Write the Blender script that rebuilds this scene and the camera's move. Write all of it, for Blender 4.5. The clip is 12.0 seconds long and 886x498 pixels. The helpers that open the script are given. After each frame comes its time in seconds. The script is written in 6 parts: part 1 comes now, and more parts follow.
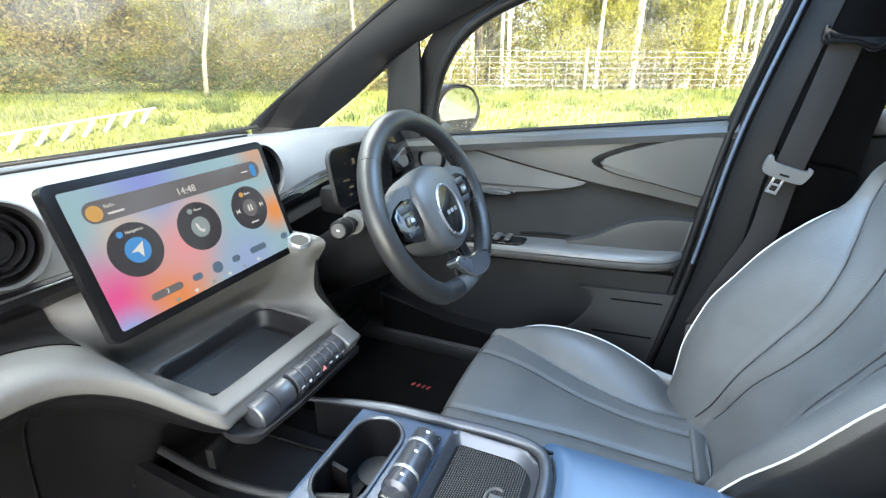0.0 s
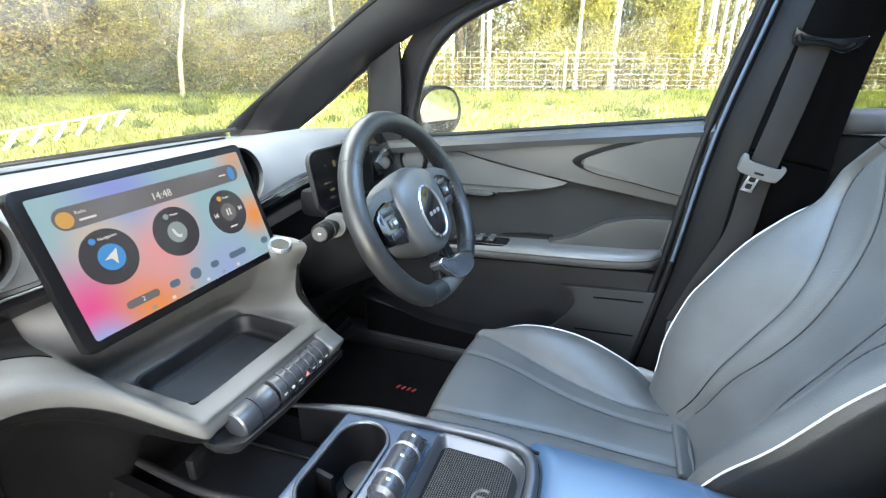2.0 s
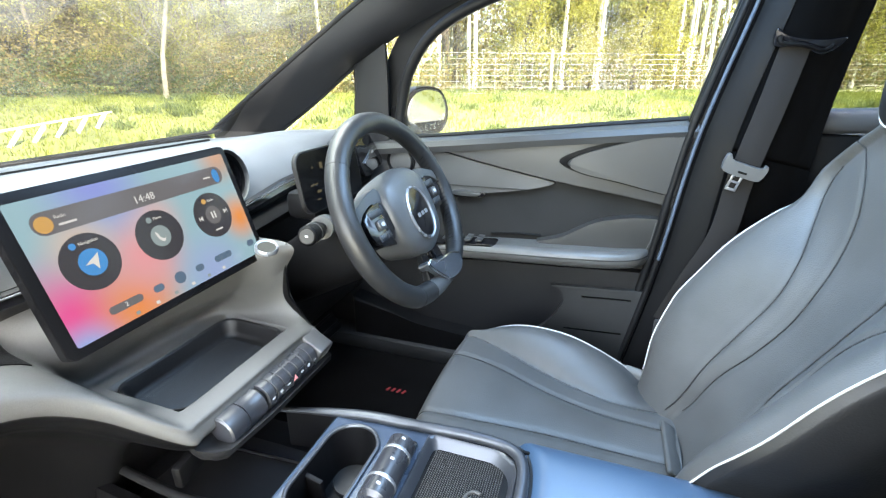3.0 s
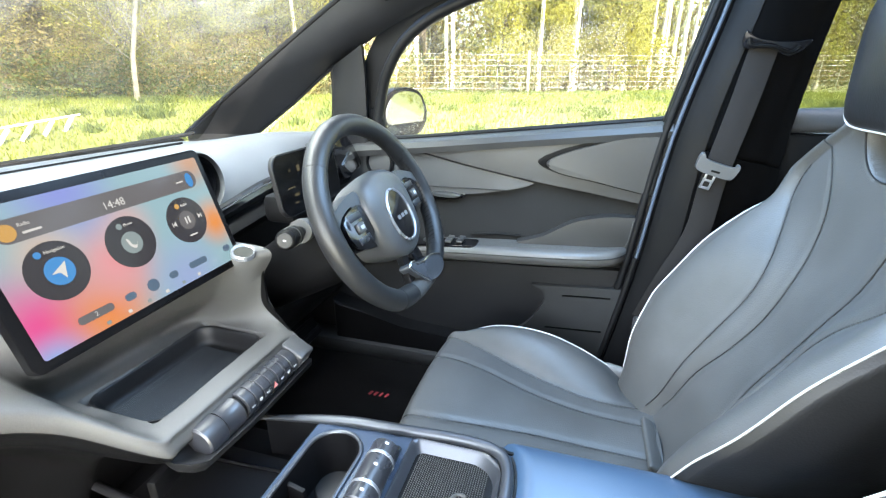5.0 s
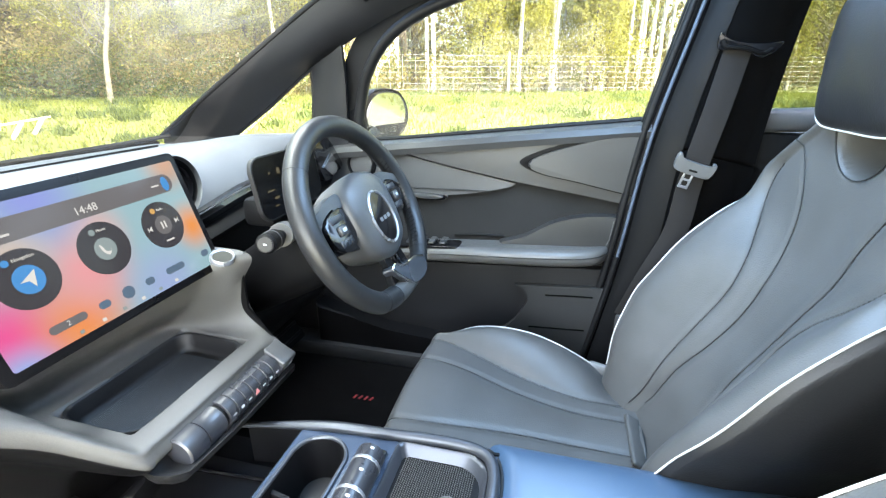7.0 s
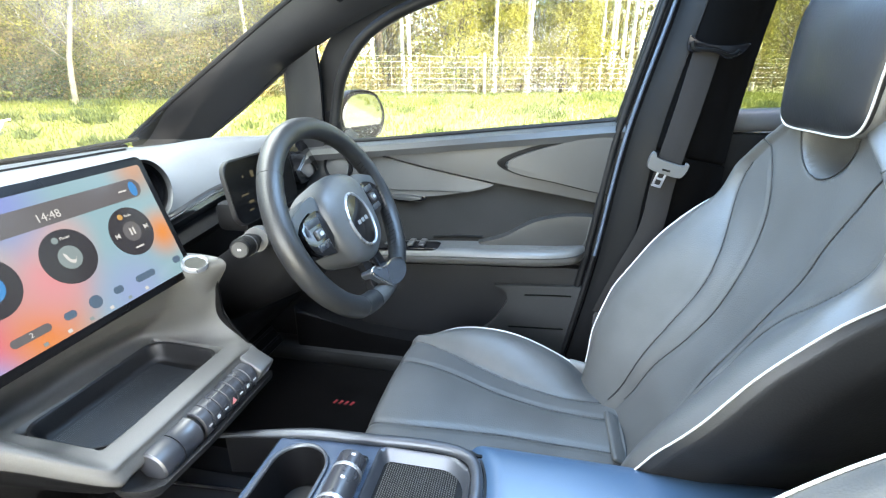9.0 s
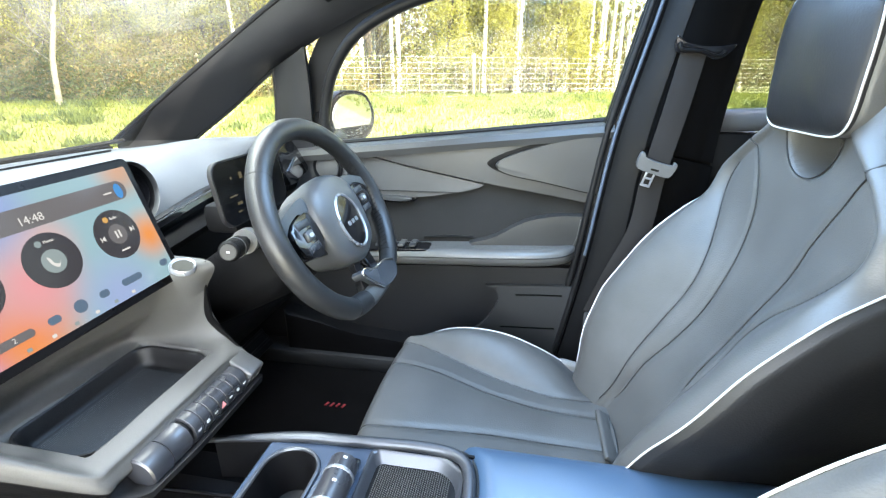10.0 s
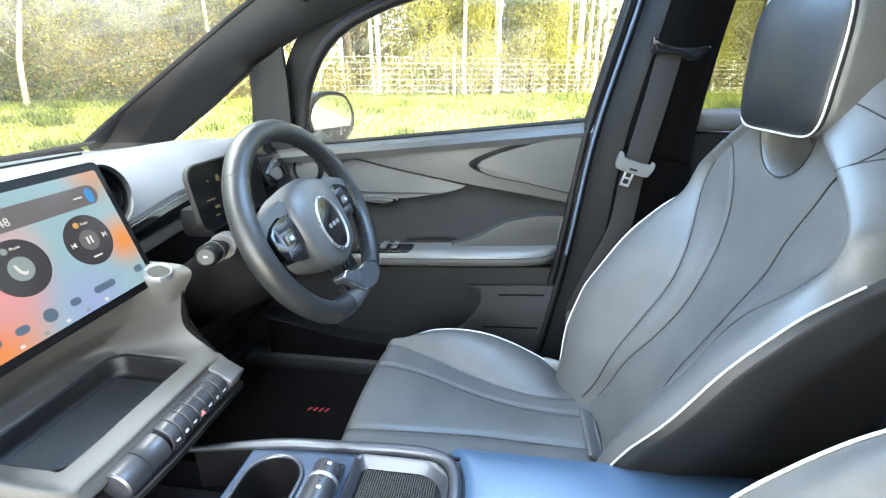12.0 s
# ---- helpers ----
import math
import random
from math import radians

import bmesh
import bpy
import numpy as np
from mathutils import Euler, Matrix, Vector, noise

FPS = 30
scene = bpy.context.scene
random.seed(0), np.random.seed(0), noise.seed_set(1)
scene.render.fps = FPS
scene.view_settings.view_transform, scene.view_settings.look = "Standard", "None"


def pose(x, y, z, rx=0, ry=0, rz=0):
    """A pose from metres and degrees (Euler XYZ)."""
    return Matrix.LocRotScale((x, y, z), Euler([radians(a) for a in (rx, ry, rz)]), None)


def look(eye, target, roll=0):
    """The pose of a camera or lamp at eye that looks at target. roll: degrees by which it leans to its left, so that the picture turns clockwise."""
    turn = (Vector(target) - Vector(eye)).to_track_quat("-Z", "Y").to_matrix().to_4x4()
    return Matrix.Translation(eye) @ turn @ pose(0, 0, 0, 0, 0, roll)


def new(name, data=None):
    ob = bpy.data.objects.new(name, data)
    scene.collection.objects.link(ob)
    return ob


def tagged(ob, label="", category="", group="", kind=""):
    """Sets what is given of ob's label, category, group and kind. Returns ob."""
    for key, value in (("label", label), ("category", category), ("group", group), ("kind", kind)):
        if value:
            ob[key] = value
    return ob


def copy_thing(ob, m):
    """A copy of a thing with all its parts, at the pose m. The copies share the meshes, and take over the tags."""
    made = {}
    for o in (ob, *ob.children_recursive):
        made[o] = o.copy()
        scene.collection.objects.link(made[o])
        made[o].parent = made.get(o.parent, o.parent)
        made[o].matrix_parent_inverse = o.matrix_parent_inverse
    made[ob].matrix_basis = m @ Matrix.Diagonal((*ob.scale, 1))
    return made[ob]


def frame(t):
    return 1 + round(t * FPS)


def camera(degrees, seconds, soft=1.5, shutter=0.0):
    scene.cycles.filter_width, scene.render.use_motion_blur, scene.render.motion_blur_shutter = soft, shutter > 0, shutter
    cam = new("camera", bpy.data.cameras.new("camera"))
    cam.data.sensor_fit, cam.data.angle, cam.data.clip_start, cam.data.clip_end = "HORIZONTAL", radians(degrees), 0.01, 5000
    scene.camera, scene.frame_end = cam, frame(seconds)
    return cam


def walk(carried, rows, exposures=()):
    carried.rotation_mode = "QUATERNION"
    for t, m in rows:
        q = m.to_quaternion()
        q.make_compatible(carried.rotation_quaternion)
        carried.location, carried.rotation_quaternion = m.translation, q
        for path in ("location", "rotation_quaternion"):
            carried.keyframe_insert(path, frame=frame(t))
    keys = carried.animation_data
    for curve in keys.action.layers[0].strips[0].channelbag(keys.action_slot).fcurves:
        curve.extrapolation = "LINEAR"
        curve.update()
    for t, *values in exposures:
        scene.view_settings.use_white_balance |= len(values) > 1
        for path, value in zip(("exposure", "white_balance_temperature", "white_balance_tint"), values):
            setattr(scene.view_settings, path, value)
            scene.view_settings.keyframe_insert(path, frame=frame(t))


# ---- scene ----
cam = camera(87.2, 12.0, soft=1.25)

# seconds, eye x, y, z, yaw, pitch, roll (x: to the driver's side, y: to the bonnet)
PATH = [
    (0.0, -0.3995, -0.0005, 1.1505, -67.44, -20.93, -0.08),
    (0.5, -0.3988, -0.0003, 1.1506, -67.97, -20.90, -0.06),
    (1.0, -0.3981, -0.0002, 1.1506, -68.53, -20.87, -0.04),
    (1.5, -0.3975, -0.0000, 1.1507, -69.03, -20.85, -0.03),
    (2.0, -0.3967, 0.0002, 1.1508, -69.66, -20.81, -0.01),
    (2.5, -0.3958, 0.0004, 1.1508, -70.40, -20.77, 0.01),
    (3.0, -0.3948, 0.0006, 1.1509, -71.17, -20.73, 0.03),
    (5.0, -0.3916, 0.0014, 1.1512, -73.70, -20.61, 0.07),
    (5.5, -0.3909, 0.0016, 1.1513, -74.25, -20.59, 0.08),
    (6.0, -0.3902, 0.0018, 1.1514, -74.84, -20.56, 0.08),
    (6.5, -0.3895, 0.0019, 1.1514, -75.36, -20.54, 0.09),
    (7.0, -0.3889, 0.0021, 1.1515, -75.91, -20.51, 0.09),
    (9.0, -0.3854, 0.0029, 1.1518, -78.67, -20.40, 0.09),
    (9.5, -0.3847, 0.0031, 1.1519, -79.25, -20.38, 0.09),
    (10.0, -0.3839, 0.0033, 1.1519, -79.87, -20.36, 0.08),
    (10.5, -0.3832, 0.0035, 1.1520, -80.41, -20.34, 0.08),
    (11.0, -0.3824, 0.0037, 1.1521, -81.04, -20.32, 0.07),
    (11.5, -0.3817, 0.0038, 1.1521, -81.58, -20.31, 0.06),
    (12.0, -0.3810, 0.0040, 1.1522, -82.17, -20.29, 0.05),
]
walk(cam, [(t, pose(x, y, z, 90 + pitch, roll, yaw)) for t, x, y, z, yaw, pitch, roll in PATH],
     exposures=[(0.0, 4.14, 7000, 9), (5.0, 4.24, 7000, 9), (9.0, 4.31, 7000, 9), (12.0, 4.36, 7000, 9)])

# ---------------------------------------------------------------- light
SUN_FROM = Vector((-0.42, -0.91, 0.0)).normalized()
SUN_ELEVATION = radians(38)

world = bpy.data.worlds.new("sky")
scene.world = world
world.use_nodes = True
wn = world.node_tree
wn.nodes.clear()
sky = wn.nodes.new("ShaderNodeTexSky")
sky.sky_type = "NISHITA"
sky.sun_disc = False
sky.sun_elevation = SUN_ELEVATION
sky.sun_rotation = math.atan2(SUN_FROM.x, SUN_FROM.y)
sky.air_density, sky.dust_density, sky.ozone_density = 1.0, 1.5, 1.0
sky_out = wn.nodes.new("ShaderNodeBackground")
sky_out.inputs["Strength"].default_value = 0.15
wout = wn.nodes.new("ShaderNodeOutputWorld")
wn.links.new(sky.outputs[0], sky_out.inputs[0])
wn.links.new(sky_out.outputs[0], wout.inputs[0])

sun_data = bpy.data.lights.new("sun", "SUN")
sun_data.energy = 4.0
sun_data.angle = radians(0.6)
sun_data.color = (1.0, 0.95, 0.86)
sun = new("sun", sun_data)
sun_dir = (SUN_FROM * math.cos(SUN_ELEVATION) + Vector((0, 0, math.sin(SUN_ELEVATION)))).normalized()
sun.matrix_world = look(sun_dir * 30, (0, 0, 0))


# skylight that comes in through the open passenger door beside the camera
door_light = bpy.data.lights.new("doorway_skylight", "AREA")
door_light.shape, door_light.size, door_light.size_y = "RECTANGLE", 1.15, 0.58
door_light.energy = 1.4
door_light.color = (0.97, 0.97, 0.95)
doorway = new("doorway_skylight", door_light)
doorway.matrix_world = look((-0.80, 0.30, 1.10), (0.3, 0.28, 0.90))
# blue skylight through the glass roof
roof_light = bpy.data.lights.new("roof_skylight", "AREA")
roof_light.shape, roof_light.size, roof_light.size_y = "RECTANGLE", 0.54, 0.40
roof_light.energy = 0.85
roof_light.color = (0.36, 0.61, 1.0)
roof_window = new("roof_skylight", roof_light)
roof_window.matrix_world = pose(0.29, -0.04, 1.388)

# skylight through the upper part of the windscreen
front_light = bpy.data.lights.new("windscreen_skylight", "AREA")
front_light.shape, front_light.size, front_light.size_y = "RECTANGLE", 1.05, 0.28
front_light.energy = 2.3
front_light.color = (0.80, 0.90, 1.0)
front_window = new("windscreen_skylight", front_light)
front_window.matrix_world = look((0.02, 0.60, 1.352), (0.02, 0.64, 1.0))


# ---------------------------------------------------------------- materials
def mat_new(name):
    m = bpy.data.materials.new(name)
    m.use_nodes = True
    return m, m.node_tree, m.node_tree.nodes["Principled BSDF"]


def surface(name, color, rough=0.5, metal=0.0, vary=0.15, scale=8.0, grain=0.0, grain_scale=600.0, coat=0.0, spec=0.5,
            sheen=0.0, stain=0.0, rough_vary=0.08):
    """A surface with variation at two scales, a fine relief and uneven gloss."""
    m, nt, b = mat_new(name)
    n, l = nt.nodes, nt.links
    tc = n.new("ShaderNodeTexCoord")
    big = n.new("ShaderNodeTexNoise")
    big.inputs["Scale"].default_value = scale
    big.inputs["Detail"].default_value = 5
    l.new(tc.outputs["Object"], big.inputs["Vector"])
    fine = n.new("ShaderNodeTexNoise")
    fine.inputs["Scale"].default_value = grain_scale
    fine.inputs["Detail"].default_value = 2
    l.new(tc.outputs["Object"], fine.inputs["Vector"])
    ramp = n.new("ShaderNodeMapRange")
    ramp.inputs["From Min"].default_value, ramp.inputs["From Max"].default_value = 0.3, 0.7
    ramp.inputs["To Min"].default_value, ramp.inputs["To Max"].default_value = 1 - vary, 1 + vary
    l.new(big.outputs[0], ramp.inputs["Value"])
    ramp2 = n.new("ShaderNodeMapRange")
    ramp2.inputs["From Min"].default_value, ramp2.inputs["From Max"].default_value = 0.3, 0.7
    ramp2.inputs["To Min"].default_value, ramp2.inputs["To Max"].default_value = 1 - vary * 0.7, 1 + vary * 0.7
    l.new(fine.outputs[0], ramp2.inputs["Value"])
    mul = n.new("ShaderNodeMath")
    mul.operation = "MULTIPLY"
    l.new(ramp.outputs[0], mul.inputs[0])
    l.new(ramp2.outputs[0], mul.inputs[1])
    mix = n.new("ShaderNodeVectorMath")
    mix.operation = "SCALE"
    mix.inputs[0].default_value = color[:3]
    l.new(mul.outputs[0], mix.inputs["Scale"])
    l.new(mix.outputs[0], b.inputs["Base Color"])
    rr = n.new("ShaderNodeMapRange")
    rr.inputs["From Min"].default_value, rr.inputs["From Max"].default_value = 0.3, 0.7
    rr.inputs["To Min"].default_value, rr.inputs["To Max"].default_value = max(0.02, rough - rough_vary), min(1, rough + rough_vary)
    l.new(big.outputs[0], rr.inputs["Value"])
    l.new(rr.outputs[0], b.inputs["Roughness"])
    b.inputs["Metallic"].default_value = metal
    b.inputs["Specular IOR Level"].default_value = spec
    b.inputs["Coat Weight"].default_value = coat
    b.inputs["Sheen Weight"].default_value = sheen
    if grain:
        bump = n.new("ShaderNodeBump")
        bump.inputs["Strength"].default_value = grain
        bump.inputs["Distance"].default_value = 0.001
        l.new(fine.outputs[0], bump.inputs["Height"])
        l.new(bump.outputs[0], b.inputs["Normal"])
    return m


def leather(name, color, rough=0.42, spec=0.5, crease_depth=0.12, grain_depth=0.18):
    """Grained synthetic leather: cell-like relief, soft creases, uneven gloss."""
    m, nt, b = mat_new(name)
    n, l = nt.nodes, nt.links
    tc = n.new("ShaderNodeTexCoord")
    cells = n.new("ShaderNodeTexVoronoi")
    cells.inputs["Scale"].default_value = 420
    l.new(tc.outputs["Object"], cells.inputs["Vector"])
    crease = n.new("ShaderNodeTexNoise")
    crease.inputs["Scale"].default_value = 14
    crease.inputs["Detail"].default_value = 6
    l.new(tc.outputs["Object"], crease.inputs["Vector"])
    mr = n.new("ShaderNodeMapRange")
    mr.inputs["From Min"].default_value, mr.inputs["From Max"].default_value = 0.3, 0.7
    mr.inputs["To Min"].default_value, mr.inputs["To Max"].default_value = 0.88, 1.12
    l.new(crease.outputs[0], mr.inputs["Value"])
    sc = n.new("ShaderNodeVectorMath")
    sc.operation = "SCALE"
    sc.inputs[0].default_value = color
    l.new(mr.outputs[0], sc.inputs["Scale"])
    l.new(sc.outputs[0], b.inputs["Base Color"])
    rr = n.new("ShaderNodeMapRange")
    rr.inputs["From Min"].default_value, rr.inputs["From Max"].default_value = 0.3, 0.7
    rr.inputs["To Min"].default_value, rr.inputs["To Max"].default_value = rough - 0.06, rough + 0.06
    l.new(crease.outputs[0], rr.inputs["Value"])
    l.new(rr.outputs[0], b.inputs["Roughness"])
    b.inputs["Specular IOR Level"].default_value = spec
    bump = n.new("ShaderNodeBump")
    bump.inputs["Strength"].default_value = grain_depth
    bump.inputs["Distance"].default_value = 0.0008
    l.new(cells.outputs["Distance"], bump.inputs["Height"])
    bump2 = n.new("ShaderNodeBump")
    bump2.inputs["Strength"].default_value = crease_depth
    bump2.inputs["Distance"].default_value = 0.01
    l.new(crease.outputs[0], bump2.inputs["Height"])
    l.new(bump.outputs[0], bump2.inputs["Normal"])
    l.new(bump2.outputs[0], b.inputs["Normal"])
    return m


def pane(name, gloss=0.05, haze=0.0, tint=(1, 1, 1)):
    """Thin glass: tint, a little reflection, dusty haze and washed-out glare."""
    m, nt, b = mat_new(name)
    n, l = nt.nodes, nt.links
    n.remove(b)
    out = n["Material Output"]
    clear = n.new("ShaderNodeBsdfTransparent")
    clear.inputs["Color"].default_value = (*tint, 1)
    shine = n.new("ShaderNodeBsdfGlossy")
    shine.inputs["Roughness"].default_value = 0.01
    mix = n.new("ShaderNodeMixShader")
    mix.inputs[0].default_value = gloss
    l.new(clear.outputs[0], mix.inputs[1])
    l.new(shine.outputs[0], mix.inputs[2])
    last = mix
    if haze:
        tc = n.new("ShaderNodeTexCoord")
        smear = n.new("ShaderNodeTexNoise")
        smear.inputs["Scale"].default_value = 7
        smear.inputs["Detail"].default_value = 6
        smear.inputs["Distortion"].default_value = 1.5
        l.new(tc.outputs["Object"], smear.inputs["Vector"])
        mr = n.new("ShaderNodeMapRange")
        mr.inputs["From Min"].default_value, mr.inputs["From Max"].default_value = 0.35, 0.7
        mr.inputs["To Min"].default_value, mr.inputs["To Max"].default_value = haze * 0.3, haze
        l.new(smear.outputs[0], mr.inputs["Value"])
        dust_glare = n.new("ShaderNodeBsdfTranslucent")
        dust_glare.inputs["Color"].default_value = (0.9, 0.9, 0.88, 1)
        mix2 = n.new("ShaderNodeMixShader")
        l.new(mr.outputs[0], mix2.inputs[0])
        l.new(mix.outputs[0], mix2.inputs[1])
        l.new(dust_glare.outputs[0], mix2.inputs[2])
        last = mix2
    l.new(last.outputs[0], out.inputs["Surface"])
    return m




def foliage(name, color, vary=0.4):
    """Thin leaves that let light through."""
    m, nt, b = mat_new(name)
    n, l = nt.nodes, nt.links
    tc = n.new("ShaderNodeTexCoord")
    big = n.new("ShaderNodeTexNoise")
    big.inputs["Scale"].default_value = 1.3
    big.inputs["Detail"].default_value = 4
    l.new(tc.outputs["Object"], big.inputs["Vector"])
    rnd = n.new("ShaderNodeNewGeometry")
    add = n.new("ShaderNodeMath")
    add.operation = "ADD"
    l.new(big.outputs[0], add.inputs[0])
    l.new(rnd.outputs["Random Per Island"], add.inputs[1])
    mr = n.new("ShaderNodeMapRange")
    mr.inputs["From Min"].default_value, mr.inputs["From Max"].default_value = 0.3, 1.6
    mr.inputs["To Min"].default_value, mr.inputs["To Max"].default_value = 1 - vary, 1 + vary
    l.new(add.outputs[0], mr.inputs["Value"])
    sc = n.new("ShaderNodeVectorMath")
    sc.operation = "SCALE"
    sc.inputs[0].default_value = color
    l.new(mr.outputs[0], sc.inputs["Scale"])
    l.new(sc.outputs[0], b.inputs["Base Color"])
    b.inputs["Roughness"].default_value = 0.7
    b.inputs["Specular IOR Level"].default_value = 0.2
    thin = n.new("ShaderNodeBsdfTranslucent")
    l.new(sc.outputs[0], thin.inputs["Color"])
    mix = n.new("ShaderNodeMixShader")
    mix.inputs[0].default_value = 0.5
    l.new(b.outputs[0], mix.inputs[1])
    l.new(thin.outputs[0], mix.inputs[2])
    l.new(mix.outputs[0], n["Material Output"].inputs["Surface"])
    return m


PLASTIC = surface("grained_grey_plastic", (0.054, 0.0535, 0.052), 0.50, spec=0.4, grain=0.2, grain_scale=900)
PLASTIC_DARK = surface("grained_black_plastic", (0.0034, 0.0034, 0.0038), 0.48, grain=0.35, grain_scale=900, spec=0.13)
PLASTIC_MID = surface("grained_dark_grey_plastic", (0.017, 0.017, 0.0175), 0.45, grain=0.35, grain_scale=900, spec=0.3)
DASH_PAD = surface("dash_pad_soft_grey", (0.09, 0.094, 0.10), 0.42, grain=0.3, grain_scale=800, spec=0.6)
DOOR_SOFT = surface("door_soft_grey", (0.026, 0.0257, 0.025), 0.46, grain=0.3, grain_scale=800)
# paler copy of the door grey, with the armrest's window light put in
DOOR_SOFT_LIT = surface("door_soft_grey_lit", (0.078, 0.077, 0.075), 0.36, grain=0.3, grain_scale=800)
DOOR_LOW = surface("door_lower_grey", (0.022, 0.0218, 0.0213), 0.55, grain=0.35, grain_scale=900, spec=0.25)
DOOR_CLOTH = surface("door_dark_cloth", (0.016, 0.0158, 0.0155), 0.9, spec=0.10, grain=0.5, grain_scale=1400, sheen=0.2, vary=0.2)
PILLAR = surface("pillar_dark_plastic", (0.008, 0.008, 0.0088), 0.42, spec=0.32, grain=0.3, grain_scale=900)
PILLAR_TRIM = surface("pillar_black_plastic", (0.0048, 0.0048, 0.0052), 0.5, spec=0.12, grain=0.3, grain_scale=900)
PILLAR_CLOTH = surface("pillar_black_felt", (0.0028, 0.0028, 0.003), 0.9, spec=0.03, grain=0.4, grain_scale=1200)
GLOSS_BLACK = surface("gloss_black", (0.006, 0.006, 0.007), 0.1, vary=0.05, coat=0.2, rough_vary=0.03)
BEZEL = surface("bezel_black", (0.004, 0.004, 0.0045), 0.22, vary=0.03, spec=0.12, rough_vary=0.03)
RUBBER = surface("rubber_seal", (0.006, 0.006, 0.0065), 0.5, spec=0.2)
SATIN = surface("satin_silver_plastic", (0.32, 0.33, 0.35), 0.32, metal=0.7, vary=0.05)
SATIN_BLACK = surface("satin_black_knob", (0.021, 0.022, 0.026), 0.3, vary=0.06, spec=0.6)
SATIN_BLOCK = surface("satin_grey_block", (0.045, 0.046, 0.048), 0.35, vary=0.06)
SATIN_DARK = surface("satin_dark_metal", (0.085, 0.088, 0.092), 0.36, metal=0.7, vary=0.06)
SPOKE_METAL = surface("satin_spoke_metal", (0.20, 0.215, 0.24), 0.28, metal=0.8, vary=0.05)
SATIN_RAIL = surface("satin_rail", (0.055, 0.060, 0.070), 0.36, metal=0.6, vary=0.06)
CHROME = surface("chrome", (0.75, 0.77, 0.8), 0.09, metal=1.0, vary=0.03, rough_vary=0.03)
WHITE_PLASTIC = surface("white_plastic", (0.62, 0.62, 0.6), 0.5, vary=0.05)
SEAT = leather("seat_leather_grey", (0.066, 0.066, 0.0645), 0.43, 0.45, 0.08)
SEAT_DARK = leather("seat_leather_dark_grey", (0.014, 0.0145, 0.016), 0.44, 0.32)
SEAT_SIDE = leather("seat_leather_black", (0.019, 0.019, 0.0195), 0.44, 0.35)
RIM_LEATHER = leather("rim_leather_black", (0.013, 0.0133, 0.014), 0.4, 0.38)
HUB = surface("hub_soft_plastic", (0.052, 0.053, 0.054), 0.42, grain=0.25, grain_scale=900)
PALE_GREY = surface("pale_grey_plastic", (0.15, 0.15, 0.145), 0.5, vary=0.06)
PIPING = surface("white_piping", (0.5, 0.49, 0.47), 0.5, vary=0.05)
THREAD = surface("dark_seam", (0.008, 0.008, 0.008), 0.7)
# blue sky sheen is mixed into these two base colours
CONSOLE_TOP_SKY = surface("console_leather_sky_sheen", (0.030, 0.060, 0.105), 0.33, vary=0.05, grain=0.10, grain_scale=700, spec=1.0, rough_vary=0.03)
CONSOLE_PANEL_SKY = surface("console_panel_sky_sheen", (0.027, 0.040, 0.063), 0.26, vary=0.06, grain=0.1)
CARPET = surface("black_carpet", (0.005, 0.0045, 0.0045), 1.0, spec=0.04, grain=1.0, grain_scale=1500, vary=0.4)
HEADLINER = surface("headliner_grey_cloth", (0.12, 0.12, 0.12), 0.95, grain=0.3, grain_scale=1000)
BELT = surface("belt_webbing", (0.019, 0.0172, 0.0165), 0.75, spec=0.15, grain=0.5, grain_scale=1600)
BELT_GREY = surface("belt_grey_plastic", (0.09, 0.09, 0.09), 0.42, vary=0.06)
RED_PRINT = surface("red_thread", (0.22, 0.012, 0.015), 0.8)
WHITE_PRINT = surface("white_print", (0.42, 0.42, 0.42), 0.6, vary=0.02)
RED_MARK = surface("red_mark", (0.62, 0.20, 0.19), 0.5, vary=0.02)
PAINT = surface("car_paint_blue_grey", (0.07, 0.10, 0.155), 0.3, metal=0.3, coat=1.0, vary=0.04)
BODY_EDGE = surface("body_edge_paint", (0.06, 0.078, 0.105), 0.5, vary=0.05, spec=0.3)
# haze paints a washed-out glare over the outdoors, tint dims it
GLASS = pane("side_glass", 0.008, haze=0.03, tint=(0.70, 0.71, 0.66))
GLASS_REAR = pane("dark_rear_glass", 0.01, tint=(0.44, 0.46, 0.43))
GLASS_LIGHT_CUT = pane("light_cut_glass", 0.03, tint=(0.12, 0.13, 0.13))
# tint dims the bright view ahead
GLASS_FRONT = pane("windscreen_glass", 0.015, haze=0.022, tint=(0.295, 0.30, 0.25))
ROOF_GLASS = surface("tinted_roof_glass", (0.01, 0.012, 0.014), 0.05, vary=0.02, coat=0.5, rough_vary=0.02)
MIRROR = surface("mirror_silver", (0.42, 0.43, 0.42), 0.03, metal=1.0, vary=0.0, rough_vary=0.0)


# ---------------------------------------------------------------- mesh helpers
def part(name, bm, material, parent=None, label="", sharp=38):
    """Links a bmesh as one mesh object, under a thing or a part where one is given."""
    bmesh.ops.recalc_face_normals(bm, faces=bm.faces)
    me = bpy.data.meshes.new(name)
    bm.to_mesh(me)
    bm.free()
    me.materials.append(material)
    for p in me.polygons:
        p.use_smooth = True
    me.set_sharp_from_angle(angle=radians(sharp))
    ob = new(name, me)
    if parent is not None:
        ob.parent = parent
        ob.matrix_parent_inverse = parent.matrix_basis.inverted()
    if label:
        tagged(ob, label)
    return ob


def thing(name, label, category, kind="", group="", at=(0, 0, 0)):
    e = new(name)
    e.location = at
    e.empty_display_size = 0.05
    bpy.context.view_layer.update()
    return tagged(e, label, category, group, kind)


